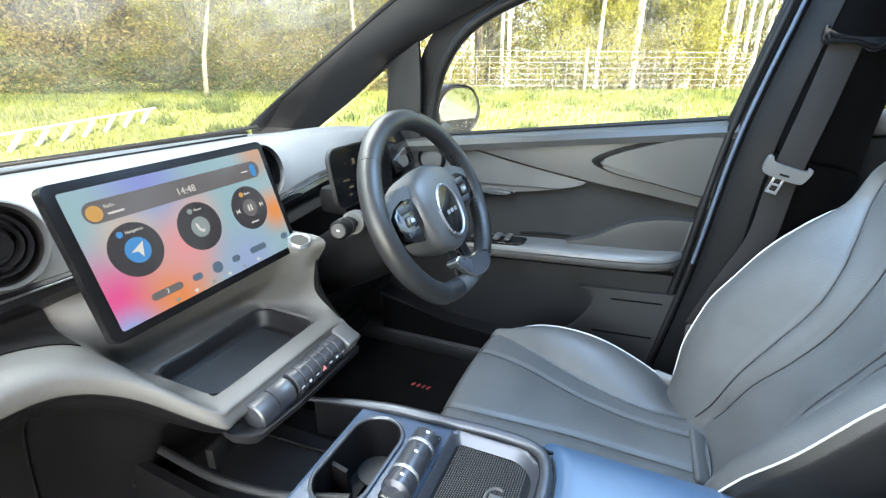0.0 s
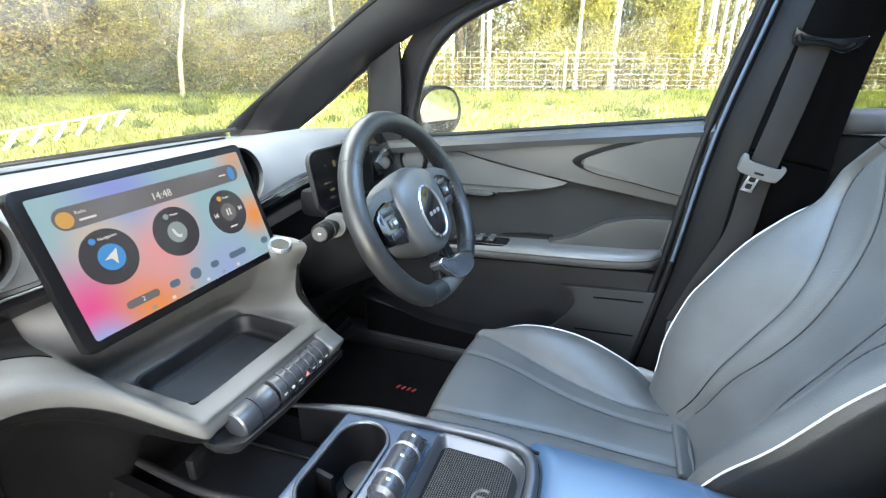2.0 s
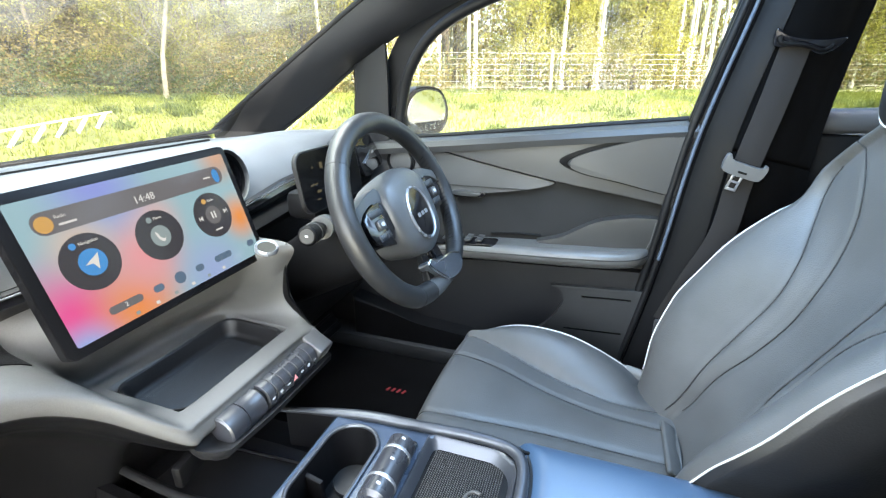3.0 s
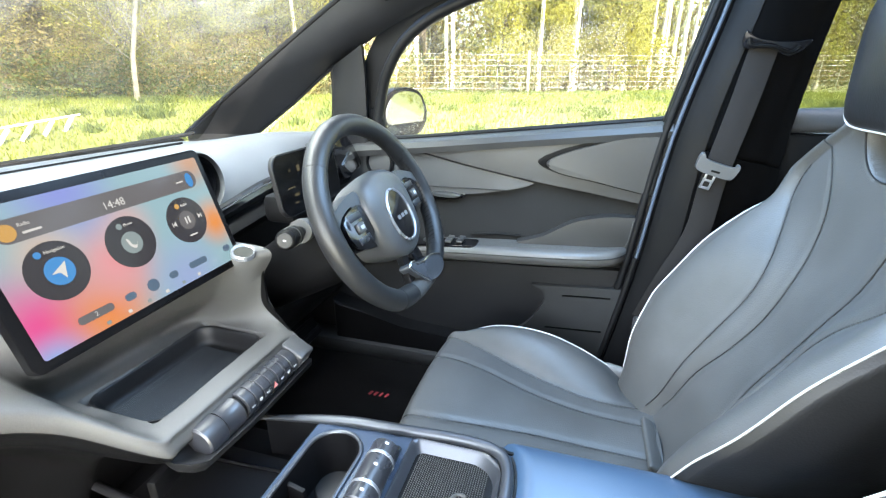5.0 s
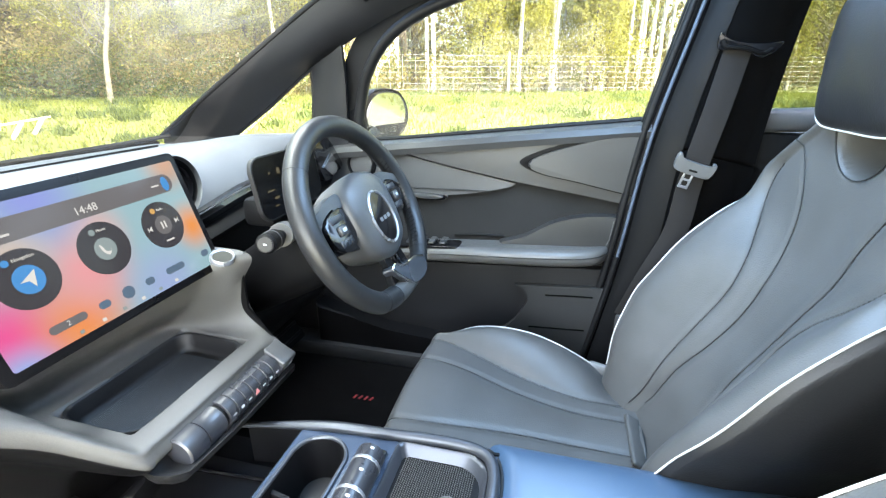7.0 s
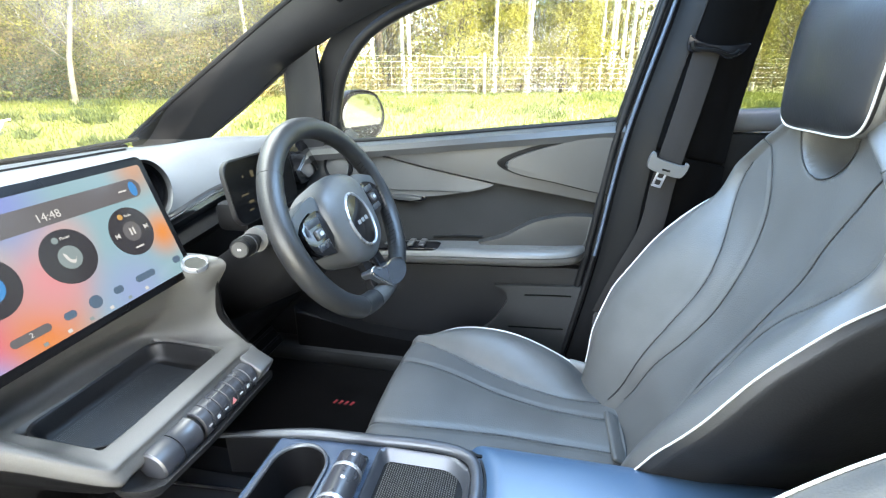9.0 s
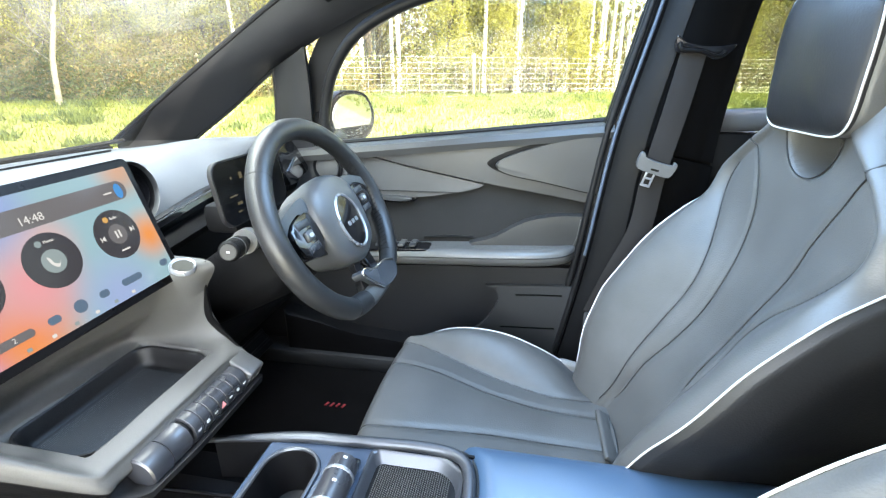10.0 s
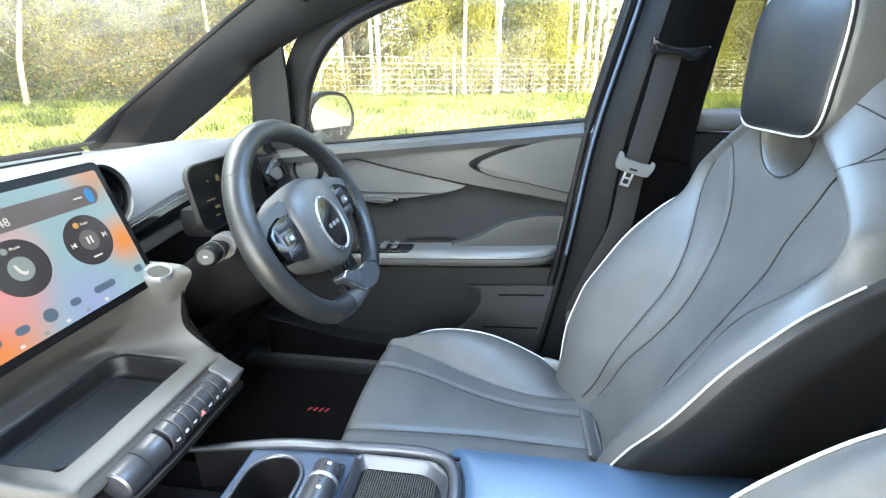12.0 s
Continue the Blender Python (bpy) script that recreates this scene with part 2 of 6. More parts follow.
def spline(pts, n, closed=False):
    """Points along a smooth curve through pts (Catmull-Rom)."""
    P = [Vector(p) for p in pts]
    m = len(P)
    out = []
    spans = m if closed else m - 1
    for i in range(n):
        s = i / (n if closed else n - 1) * spans
        k = min(int(s), spans - 1)
        f = s - k
        if closed:
            a, b, c, d = P[(k - 1) % m], P[k % m], P[(k + 1) % m], P[(k + 2) % m]
        else:
            b, c = P[k], P[k + 1]
            a = P[k - 1] if k > 0 else b * 2 - c
            d = P[k + 2] if k + 2 < m else c * 2 - b
        out.append(0.5 * ((2 * b) + (c - a) * f + (2 * a - 5 * b + 4 * c - d) * f * f + (3 * b - a - 3 * c + d) * f ** 3))
    return out


def lerp(table, x):
    """Smooth interpolation of rows (x, value...) at x."""
    if x <= table[0][0]:
        return list(table[0][1:])
    for a, b in zip(table, table[1:]):
        if x <= b[0]:
            f = (x - a[0]) / (b[0] - a[0])
            f = f * f * (3 - 2 * f)
            return [p + (q - p) * f for p, q in zip(a[1:], b[1:])]
    return list(table[-1][1:])


def flow(table, x):
    """Smooth curve through rows (x, value...) at x."""
    n = len(table)
    k = 0
    while k < n - 2 and x > table[k + 1][0]:
        k += 1
    a, b = table[k], table[k + 1]
    before, after = table[max(k - 1, 0)], table[min(k + 2, n - 1)]
    w = b[0] - a[0]
    f = min(1, max(0, (x - a[0]) / w))
    out = []
    for i in range(1, len(a)):
        m0 = (b[i] - before[i]) / (b[0] - before[0]) * w
        m1 = (after[i] - a[i]) / (after[0] - a[0]) * w
        out.append((2 * f ** 3 - 3 * f ** 2 + 1) * a[i] + (f ** 3 - 2 * f ** 2 + f) * m0 + (3 * f ** 2 - 2 * f ** 3) * b[i] + (f ** 3 - f ** 2) * m1)
    return out


def step(a, b, x):
    f = min(1, max(0, (x - a) / (b - a)))
    return f * f * (3 - 2 * f)


INSIDE = Vector((-0.38, 0.0, 1.15))


def thicken(bm, thick):
    """Gives an open sheet a back, on the side away from the cabin's middle."""
    bm.normal_update()
    front = list(bm.faces)
    verts = list(bm.verts)
    lean = sum(f.normal.dot(INSIDE - f.calc_center_median()) * f.calc_area() for f in front)
    d = -thick if lean > 0 else thick
    twin = {v: bm.verts.new(v.co + v.normal * d) for v in verts}
    rims = [e for e in bm.edges if e.is_boundary]
    for f in front:
        bm.faces.new([twin[v] for v in reversed(f.verts)])
    for e in rims:
        a, b = e.verts
        bm.faces.new((a, b, twin[b], twin[a]))


def sheet(fn, nu, nv, thick=0.0, closed_u=False):
    """A surface fn(u, v), u and v from 0 to 1, given thickness behind it."""
    bm = bmesh.new()
    vs = [[bm.verts.new(fn(i / nu, j / nv)) for j in range(nv + 1)] for i in range(nu if closed_u else nu + 1)]
    fs = []
    for i in range(nu):
        k = (i + 1) % len(vs)
        for j in range(nv):
            fs.append(bm.faces.new((vs[i][j], vs[k][j], vs[k][j + 1], vs[i][j + 1])))
    if thick:
        thicken(bm, thick)
    return bm


def loft(rings, caps=True, closed=False):
    """Skin over rings of equal point count."""
    bm = bmesh.new()
    vs = [[bm.verts.new(p) for p in r] for r in rings]
    m = len(rings[0])
    for a, b in zip(vs, vs[1:] + ([vs[0]] if closed else [])):
        for j in range(m):
            bm.faces.new((a[j], a[(j + 1) % m], b[(j + 1) % m], b[j]))
    if caps and not closed:
        bm.faces.new(vs[0])
        bm.faces.new(vs[-1])
    return bm


def tube(pts, radius, seg=10, closed=False, flat=1.0):
    """A tube along points; radius: a number or a function of 0 to 1."""
    P = [Vector(p) for p in pts]
    n = len(P)
    rings = []
    ref = None
    for i in range(n):
        t = (P[(i + 1) % n] - P[i - 1]) if closed else (P[min(i + 1, n - 1)] - P[max(i - 1, 0)])
        t.normalize()
        if ref is None:
            ref = t.orthogonal().normalized()
        ref = (ref - t * ref.dot(t)).normalized()
        side = t.cross(ref)
        r = radius(i / (n - 1)) if callable(radius) else radius
        rings.append([P[i] + (ref * math.cos(2 * math.pi * k / seg) + side * math.sin(2 * math.pi * k / seg) * flat) * r for k in range(seg)])
    return loft(rings, closed=closed)


def lathe(profile, seg=40, m=None):
    """A turned body: profile of (radius, height) about z; a profile that starts and ends off the axis closes to a ring."""
    rings = [[Vector((r * math.cos(2 * math.pi * k / seg), r * math.sin(2 * math.pi * k / seg), h)) for k in range(seg)] for r, h in profile]
    bm = loft(rings, caps=False, closed=profile[0][0] > 0 and profile[-1][0] > 0)
    bmesh.ops.remove_doubles(bm, verts=list(bm.verts), dist=1e-6)
    if m is not None:
        bm.transform(m)
    return bm


def prism(outline, depth, m=None, bevel=0.0, segs=3):
    """A flat outline (x, y) given depth along z, its front edge rounded."""
    bm = bmesh.new()
    low = [bm.verts.new((p[0], p[1], 0)) for p in outline]
    top = [bm.verts.new((p[0], p[1], depth)) for p in outline]
    n = len(low)
    bm.faces.new(low[::-1])
    f = bm.faces.new(top)
    for i in range(n):
        bm.faces.new((low[i], low[(i + 1) % n], top[(i + 1) % n], top[i]))
    if bevel:
        bmesh.ops.bevel(bm, geom=list(f.edges), offset=bevel, segments=segs, profile=0.5, affect="EDGES", clamp_overlap=True)
    if m is not None:
        bm.transform(m)
    return bm


def rbox(sx, sy, sz, bevel=0.003, m=None, segs=2):
    bm = bmesh.new()
    bmesh.ops.create_cube(bm, size=1)
    bm.transform(Matrix.Diagonal((sx, sy, sz, 1)))
    if bevel:
        bmesh.ops.bevel(bm, geom=list(bm.edges), offset=bevel, segments=segs, profile=0.5, affect="EDGES", clamp_overlap=True)
    if m is not None:
        bm.transform(m)
    return bm


def rounded(w, h, r, n=6):
    """Outline of a rounded rectangle about 0, 0."""
    out = []
    for cx, cy, a0 in ((w / 2 - r, h / 2 - r, 0), (-w / 2 + r, h / 2 - r, 90), (-w / 2 + r, -h / 2 + r, 180), (w / 2 - r, -h / 2 + r, 270)):
        for k in range(n + 1):
            a = radians(a0 + 90 * k / n)
            out.append((cx + r * math.cos(a), cy + r * math.sin(a)))
    return out


def disc(r, n=40, cx=0.0, cy=0.0, ry=None):
    return [(cx + r * math.cos(2 * math.pi * k / n), cy + (ry or r) * math.sin(2 * math.pi * k / n)) for k in range(n)]


def text_mesh(words, size, m, depth=0.0002):
    """Lettering as a bmesh, centred, in the plane of m."""
    c = bpy.data.curves.new("words", "FONT")
    c.body, c.size, c.extrude, c.align_x, c.align_y = words, size, depth, "CENTER", "CENTER"
    c.resolution_u = 3
    ob = bpy.data.objects.new("words", c)
    me = ob.to_mesh()
    bm = bmesh.new()
    bm.from_mesh(me)
    ob.to_mesh_clear()
    bpy.data.objects.remove(ob)
    bpy.data.curves.remove(c)
    bm.transform(m)
    return bm


def axes(origin, x, y):
    """The pose with the given origin, x axis and (about) y axis."""
    x = Vector(x).normalized()
    z = x.cross(Vector(y)).normalized()
    y = z.cross(x)
    return Matrix.Translation(origin) @ Matrix((x, y, z)).transposed().to_4x4()


# ---------------------------------------------------------------- shell of the car
def inward(x0):
    """Pose of a panel on the driver's side: outline x is -y of the car, depth goes to the cabin."""
    return axes((x0, 0, 0), (0, -1, 0), (0, 0, 1))


def side(pts):
    return [(-y, z) for y, z in pts]


floor = part("floor", rbox(1.44, 2.3, 0.03, 0.004, pose(0, 0.15, 0.385)), CARPET)
tagged(floor, "black carpeted floor of the car cabin", "floor", kind="structure")

# headliner: a gently crowned sheet over the cabin
def roof_sheet(u, v):
    return Vector((-0.6 + 1.2 * u, 0.36 - 1.77 * v, 1.40 + 0.035 * math.sin(math.pi * u) - 0.05 * (v - 0.4) ** 2 - 0.03 * (1 - v) ** 3))


roof_bm = sheet(roof_sheet, 24, 36)
gap = [f for f in roof_bm.faces if abs(f.calc_center_median().x) < 0.44 and -1.0 < f.calc_center_median().y < 0.16]
bmesh.ops.delete(roof_bm, geom=gap, context="FACES")
bmesh.ops.delete(roof_bm, geom=[v for v in roof_bm.verts if not v.link_faces], context="VERTS")
thicken(roof_bm, 0.03)
ceiling = part("ceiling", roof_bm, HEADLINER)
roof_glass = part("window_roof", sheet(lambda u, v: roof_sheet(0.10 + 0.80 * u, 0.10 + 0.71 * v) + Vector((0, 0, 0.036)), 12, 12, 0.006), ROOF_GLASS)
tagged(roof_glass, "dark tinted panoramic glass roof", "window", kind="structure")
tagged(ceiling, "grey cloth headliner of the car roof", "ceiling", kind="structure")

# unseen; raised to roof height to keep daylight off the seats
rear_wall = part("wall_rear", rbox(1.4, 0.04, 1.02, 0.01, pose(0, -1.37, 0.88)), PILLAR_CLOTH)
tagged(rear_wall, "unseen dark felt panel added at the back to block daylight", "wall", kind="structure")
bulkhead = part("wall_front", rbox(1.44, 0.03, 0.62, 0.01, pose(0, 1.12, 0.67)), PILLAR_CLOTH)
tagged(bulkhead, "dark bulkhead behind the dashboard", "wall", kind="structure")

# passenger's side of the car, behind and beside the camera
left_low = part("wall_left", rbox(0.06, 0.9, 0.66, 0.01, pose(-0.75, -0.85, 0.71)), DOOR_SOFT)
tagged(left_low, "dark grey rear door trim on the passenger's side", "wall", kind="structure")
# unseen pane, added to cut the sky light reaching the front seats
left_glass = part("window_left", rbox(0.006, 0.98, 0.40, 0.001, pose(-0.70, -0.88, 1.22, 0, 10, 0)), GLASS_LIGHT_CUT)
tagged(left_glass, "unseen dark pane added in the passenger-side rear door to cut light", "window", kind="structure")
left_pillar = part("pillar_left", sheet(lambda u, v: Vector((-0.72 + 0.10 * v, -0.40 + 0.2 * u + 0.06 * v, 1.03 + 0.38 * v)), 4, 6, 0.04), PILLAR)
tagged(left_pillar, "dark plastic pillar trim on the passenger's side", "wall", kind="structure")
left_a = part("pillar_front_left", tube([(-0.72, 1.04, 1.0), (-0.66, 0.72, 1.2), (-0.58, 0.36, 1.39), (-0.58, 0.0, 1.42), (-0.6, -0.6, 1.42), (-0.6, -1.3, 1.36)], 0.045, 12), PILLAR)
tagged(left_a, "dark windscreen pillar and roof rail on the passenger's side", "wall", kind="structure")
right_rail = part("roof_rail", tube([(0.60, 0.40, 1.375), (0.61, 0.1, 1.41), (0.61, -0.6, 1.42), (0.6, -1.3, 1.36)], 0.045, 12), PILLAR)
tagged(right_rail, "dark roof rail above the driver's door", "wall", kind="structure")
header_rail = part("header_rail", tube([(-0.6, 0.36, 1.40), (-0.3, 0.40, 1.435), (0.0, 0.41, 1.445), (0.3, 0.40, 1.435), (0.6, 0.36, 1.40)], 0.03, 10), HEADLINER)
tagged(header_rail, "grey headliner edge over the windscreen", "wall", kind="structure")
bonnet = part("bonnet", sheet(lambda u, v: Vector((-0.82 + 1.64 * u, 1.10 + 0.95 * v, 0.96 - 0.10 * v - 0.14 * v ** 4 - 0.10 * (2 * u - 1) ** 4)), 18, 18, 0.02), PAINT)
tagged(bonnet, "blue-grey painted car bonnet beyond the windscreen", "bonnet", kind="structure")

# windscreen
WS = thing("window_1", "raked car windscreen with dusty glass", "windscreen", "structure")
glass = part("pane", sheet(lambda u, v: Vector(((-0.68 + 1.36 * u) * (1 - 0.14 * v), 1.06 - 0.70 * v + 0.05 * math.sin(math.pi * u) - 0.05, 0.985 + 0.43 * v + 0.03 * math.sin(math.pi * v))), 16, 12), GLASS_FRONT, WS)
glass.visible_shadow = False
part("lower_seal", tube(spline([(-0.70, 1.00, 0.992), (-0.3, 1.045, 0.992), (0.1, 1.05, 0.992), (0.5, 1.035, 0.996), (0.655, 1.01, 1.002)], 30), 0.005, 8), RUBBER, WS)

# A-pillar trim: ruled between the windscreen edge and the edge over the quarter light
A_IN = spline([(0.668, 1.045, 0.998), (0.63, 0.887, 1.082), (0.615, 0.688, 1.2), (0.60, 0.525, 1.293), (0.575, 0.36, 1.375)], 40)
A_OUT = spline([(0.70, 0.855, 0.998), (0.70, 0.722, 1.085), (0.69, 0.605, 1.165), (0.665, 0.50, 1.213), (0.645, 0.41, 1.253), (0.635, 0.30, 1.295), (0.63, 0.16, 1.33)], 40)


def a_pillar(u, v):
    k = v * 39
    i = min(int(k), 38)
    f = k - i
    a = A_IN[i].lerp(A_IN[i + 1], f)
    b = A_OUT[i].lerp(A_OUT[i + 1], f)
    p = a.lerp(b, u)
    return p + Vector((-0.45, -0.75, 0.1)) * 0.022 * math.sin(math.pi * u) ** 0.8


pillar_a = thing("pillar_a", "dark grey plastic windscreen pillar trim", "pillar", "structure")
part("trim", sheet(a_pillar, 16, 50, 0.012), PILLAR, pillar_a)
part("foot", sheet(lambda u, v: a_pillar(u, 0) + Vector((0, 0, -0.08 * v)), 12, 3, 0.01), PILLAR, pillar_a, "dark grey pillar foot behind the dashboard")
part("edge_seal", tube([p + Vector((0.002, 0.004, 0.002)) for p in A_IN], 0.006, 8), RUBBER, pillar_a, "black rubber edge along the windscreen")
part("quarter_seal", tube([p + Vector((0.006, 0.002, -0.003)) for p in A_OUT[:20]], 0.005, 8), RUBBER, pillar_a)
part("badge", prism(rounded(0.034, 0.015, 0.005), 0.0006, axes(a_pillar(0.42, 0.80) + Vector((-0.003, -0.004, 0)), (0.05, -0.55, 0.35), (-0.6, -0.25, 0.6)) ), PLASTIC_DARK, pillar_a, "small embossed airbag plaque")

# quarter light and its post
Q = thing("window_2", "small triangular quarter light in the front corner", "window", "structure")
q_glass = part("pane", prism(side([(0.86, 0.99), (0.60, 1.17), (0.62, 0.99)]), 0.003, inward(0.745)), GLASS, Q)
q_glass.visible_shadow = False
POST_F = spline([(0.692, 0.597, 1.168), (0.700, 0.603, 1.10), (0.705, 0.62, 0.985)], 12)
POST_R = spline([(0.655, 0.50, 1.214), (0.675, 0.505, 1.13), (0.70, 0.52, 0.985)], 12)
part("post", sheet(lambda u, v: POST_F[int(v * 11)].lerp(POST_R[int(v * 11)], u) + Vector((-0.8, -0.5, 0)) * 0.012 * math.sin(math.pi * u), 8, 11, 0.014), PILLAR, Q)
part("post_seal", tube([p + Vector((0.004, 0.003, 0)) for p in POST_F], 0.0045, 8), RUBBER, Q)

# B-pillar
B_F = spline([(0.655, -0.262, 1.40), (0.66, -0.242, 1.28), (0.66, -0.186, 1.03), (0.66, -0.150, 0.75), (0.66, -0.105, 0.50), (0.66, -0.08, 0.40)], 40)
B_R = spline([(0.64, -0.44, 1.40), (0.66, -0.404, 1.277), (0.67, -0.378, 0.981), (0.67, -0.40, 0.75), (0.67, -0.44, 0.50), (0.67, -0.46, 0.40)], 40)


def b_pillar(u, v):
    k = v * 39
    i = min(int(k), 38)
    f = k - i
    p = B_F[i].lerp(B_F[i + 1], f).lerp(B_R[i].lerp(B_R[i + 1], f), u)
    return p + Vector((-1, 0.1, 0)) * 0.030 * math.sin(math.pi * min(1, u * 1.15)) ** 0.7


pillar_b = thing("pillar_b", "black trim pillar between front and rear door", "pillar", "structure")
part("backing", sheet(lambda u, v: b_pillar(u, v) + Vector((0.012, 0, 0)), 20, 40, 0.02), PILLAR_CLOTH, pillar_b)
part("upper_trim", sheet(lambda u, v: b_pillar(u, 0.40 * v), 20, 24, 0.01), PILLAR_CLOTH, pillar_b, "black felt-covered upper trim")
part("middle_trim", sheet(lambda u, v: b_pillar(u, 0.405 + 0.155 * v) + Vector((-0.001, 0, 0)), 20, 12, 0.01), PILLAR_CLOTH, pillar_b)
part("lower_trim", sheet(lambda u, v: b_pillar(u, 0.563 + 0.437 * v) + Vector((-0.002, 0, 0)), 20, 20, 0.01), PILLAR_TRIM, pillar_b, "dark grey plastic lower trim")
part("front_edge_trim", sheet(lambda u, v: b_pillar(0.26 * u, v) + Vector((-0.004, 0.001, 0)), 10, 60, 0.006), PILLAR_TRIM, pillar_b, "satin dark plastic front edge")
part("door_seal", tube([p + Vector((0.014, 0.026, 0)) for p in B_F], 0.008, 10), RUBBER, pillar_b, "black rubber door seal")
part("body_flange", tube([p + Vector((0.003, 0.010, 0)) for p in B_F[:24]], 0.0036, 8), BODY_EDGE, pillar_b, "blue-grey painted body edge")
part("sill_seal", tube([p + Vector((0.002, 0.011, 0)) for p in B_F[23:]], 0.007, 8), RUBBER, pillar_b, "black rubber edge")
# added strip that stops daylight showing through the gap at the pillar
part("gap_filler", tube([p + Vector((0.034, 0.004, 0)) for p in B_F], 0.016, 8), RUBBER, pillar_b, "black filler strip added to close the pillar gap")

# rear door: sill and trim beyond the pillar
rear_door = thing("door_2", "dark trimmed rear door with a blue-lit window sill", "door", "structure")
part("sill_pad", tube(spline([(0.72, -0.36, 1.062), (0.72, -0.7, 1.075), (0.71, -1.3, 1.09)], 12), 0.024, 12), DASH_PAD, rear_door)
part("trim", rbox(0.05, 0.92, 0.66, 0.01, pose(0.735, -0.83, 0.71)), PLASTIC_DARK, rear_door)
r_glass = part("pane", prism(side([(-0.40, 1.06), (-0.43, 1.40), (-1.2, 1.36), (-1.3, 1.08)]), 0.003, inward(0.735)), GLASS_REAR, rear_door)
r_glass.visible_shadow = False
part("rear_frame", tube([(0.72, -1.3, 1.08), (0.66, -1.15, 1.38)], 0.05, 8), PILLAR, rear_door)

# ---------------------------------------------------------------- driver's door
door = thing("door_1", "closed driver's door with grey and black trim", "door", "structure")
SILL = spline([(0.66, 0.975), (0.50, 0.992), (0.371, 1.003), (0.131, 1.027), (-0.176, 1.058)], 24)
REAR = spline([(-0.172, 1.05), (-0.159, 0.867), (-0.133, 0.724), (-0.093, 0.517), (-0.07, 0.42)], 14)
body = [tuple(p)[:2] for p in spline([(y, z, 0) for y, z in [(0.66, 0.965), (0.50, 0.982), (0.371, 0.993), (0.131, 1.017), (-0.172, 1.046)]], 14)]
body += [tuple(p)[:2] for p in spline([(y, z, 0) for y, z in [(-0.170, 1.03), (-0.159, 0.867), (-0.133, 0.724), (-0.093, 0.517), (-0.07, 0.42)]], 12)]
body += [(0.72, 0.42), (0.80, 0.60), (0.78, 0.90)]
part("panel", prism(side(body), 0.04, inward(0.742), 0.004), DOOR_CLOTH, door, "dark cloth-like inner door panel")


def curve2(pts, n):
    """Smooth 2-D curve through pts."""
    return [tuple(p) for p in spline(pts, n)]


# padded sill under the side window
part("sill_pad", loft([[Vector((0.688 + dx, y, z + dz)) for dx, dz in ((-0.016, -0.030), (-0.020, -0.016), (-0.012, -0.004), (0.004, 0.000), (0.05, 0.002), (0.05, -0.035))] for y, z in SILL]), DOOR_SOFT, door, "soft grey padded window sill")
part("sill_seal", tube([(0.728, y, z + 0.004) for y, z in SILL], 0.006, 8), RUBBER, door)
# upper panel with its sweeping lower edge
CREASE = [(0.60, 0.975), (0.40, 0.985), (0.264, 0.953), (0.097, 0.921), (-0.02, 0.903), (-0.153, 0.881)]
upper = curve2([(0.60, 0.985), (0.371, 0.990), (0.131, 1.014), (-0.168, 1.044)], 16) + curve2(CREASE[::-1][:5], 26)
part("upper_panel", prism(side(upper), 0.020, inward(0.700), 0.010, 4), DOOR_SOFT, door, "soft grey upper door panel")
part("crease_line", tube([(0.6835, y, z) for y, z in curve2(CREASE[1:], 40)], 0.0022, 6), THREAD, door)
# leaf-shaped pad in a recess whose shade is painted near-black
leaf = curve2([(-0.166, 1.030), (-0.10, 1.025), (-0.035, 1.010), (0.04, 0.985), (0.072, 0.963), (0.04, 0.944), (-0.039, 0.929), (-0.10, 0.916), (-0.156, 0.905)], 44)
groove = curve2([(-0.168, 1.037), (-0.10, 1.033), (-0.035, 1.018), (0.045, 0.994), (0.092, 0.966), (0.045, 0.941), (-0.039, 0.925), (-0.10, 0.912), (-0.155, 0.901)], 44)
part("leaf_recess_shade", prism(side(groove), 0.021, inward(0.700), 0.002), PLASTIC_DARK, door, "recess round the leaf-shaped pad, coloured black for its shade")
part("leaf_pad", prism(side(leaf), 0.030, inward(0.700), 0.010, 4), DOOR_SOFT, door, "leaf-shaped soft grey pad")
# wedge-shaped lighter trim in front
wedge = curve2([(0.64, 0.955), (0.50, 0.972), (0.40, 0.976), (0.264, 0.947), (0.12, 0.919), (0.100, 0.912), (0.135, 0.899), (0.20, 0.886), (0.267, 0.877), (0.40, 0.868), (0.55, 0.862), (0.64, 0.862)], 60)
part("wedge_trim", prism(side(wedge), 0.014, inward(0.702), 0.006, 3), PLASTIC, door, "grained grey wedge-shaped trim")
part("wedge_seam", tube([(0.6865, y, z) for y, z in curve2([(0.55, 0.894), (0.40, 0.892), (0.267, 0.892), (0.16, 0.893)], 24)], 0.0016, 6), THREAD, door)
# round tweeter
TW = axes((0.688, 0.481, 0.944), (0, -1, 0), (0, 0, 1))
tweeter = part("tweeter", lathe([(0.0, 0.004), (0.030, 0.004), (0.033, 0.008), (0.037, 0.006), (0.038, 0.0)], 40, TW), PLASTIC_DARK, door, "round loudspeaker with a dark rim")
part("grille", lathe([(0.0, 0.010), (0.015, 0.0095), (0.029, 0.0065), (0.029, 0.003)], 36, TW), PLASTIC, tweeter, "round grey loudspeaker grille")
# release handle
HD = axes((0.693, 0.312, 0.874), (0, -1, -0.02), (0, 0, 1))
part("handle_cup", prism(disc(0.052, 36, ry=0.012), 0.004, HD, 0.002), GLOSS_BLACK, door, "black handle surround")
part("release_handle", prism(disc(0.040, 36, ry=0.0065), 0.013, HD, 0.005), SATIN_DARK, door, "dark metal door release")

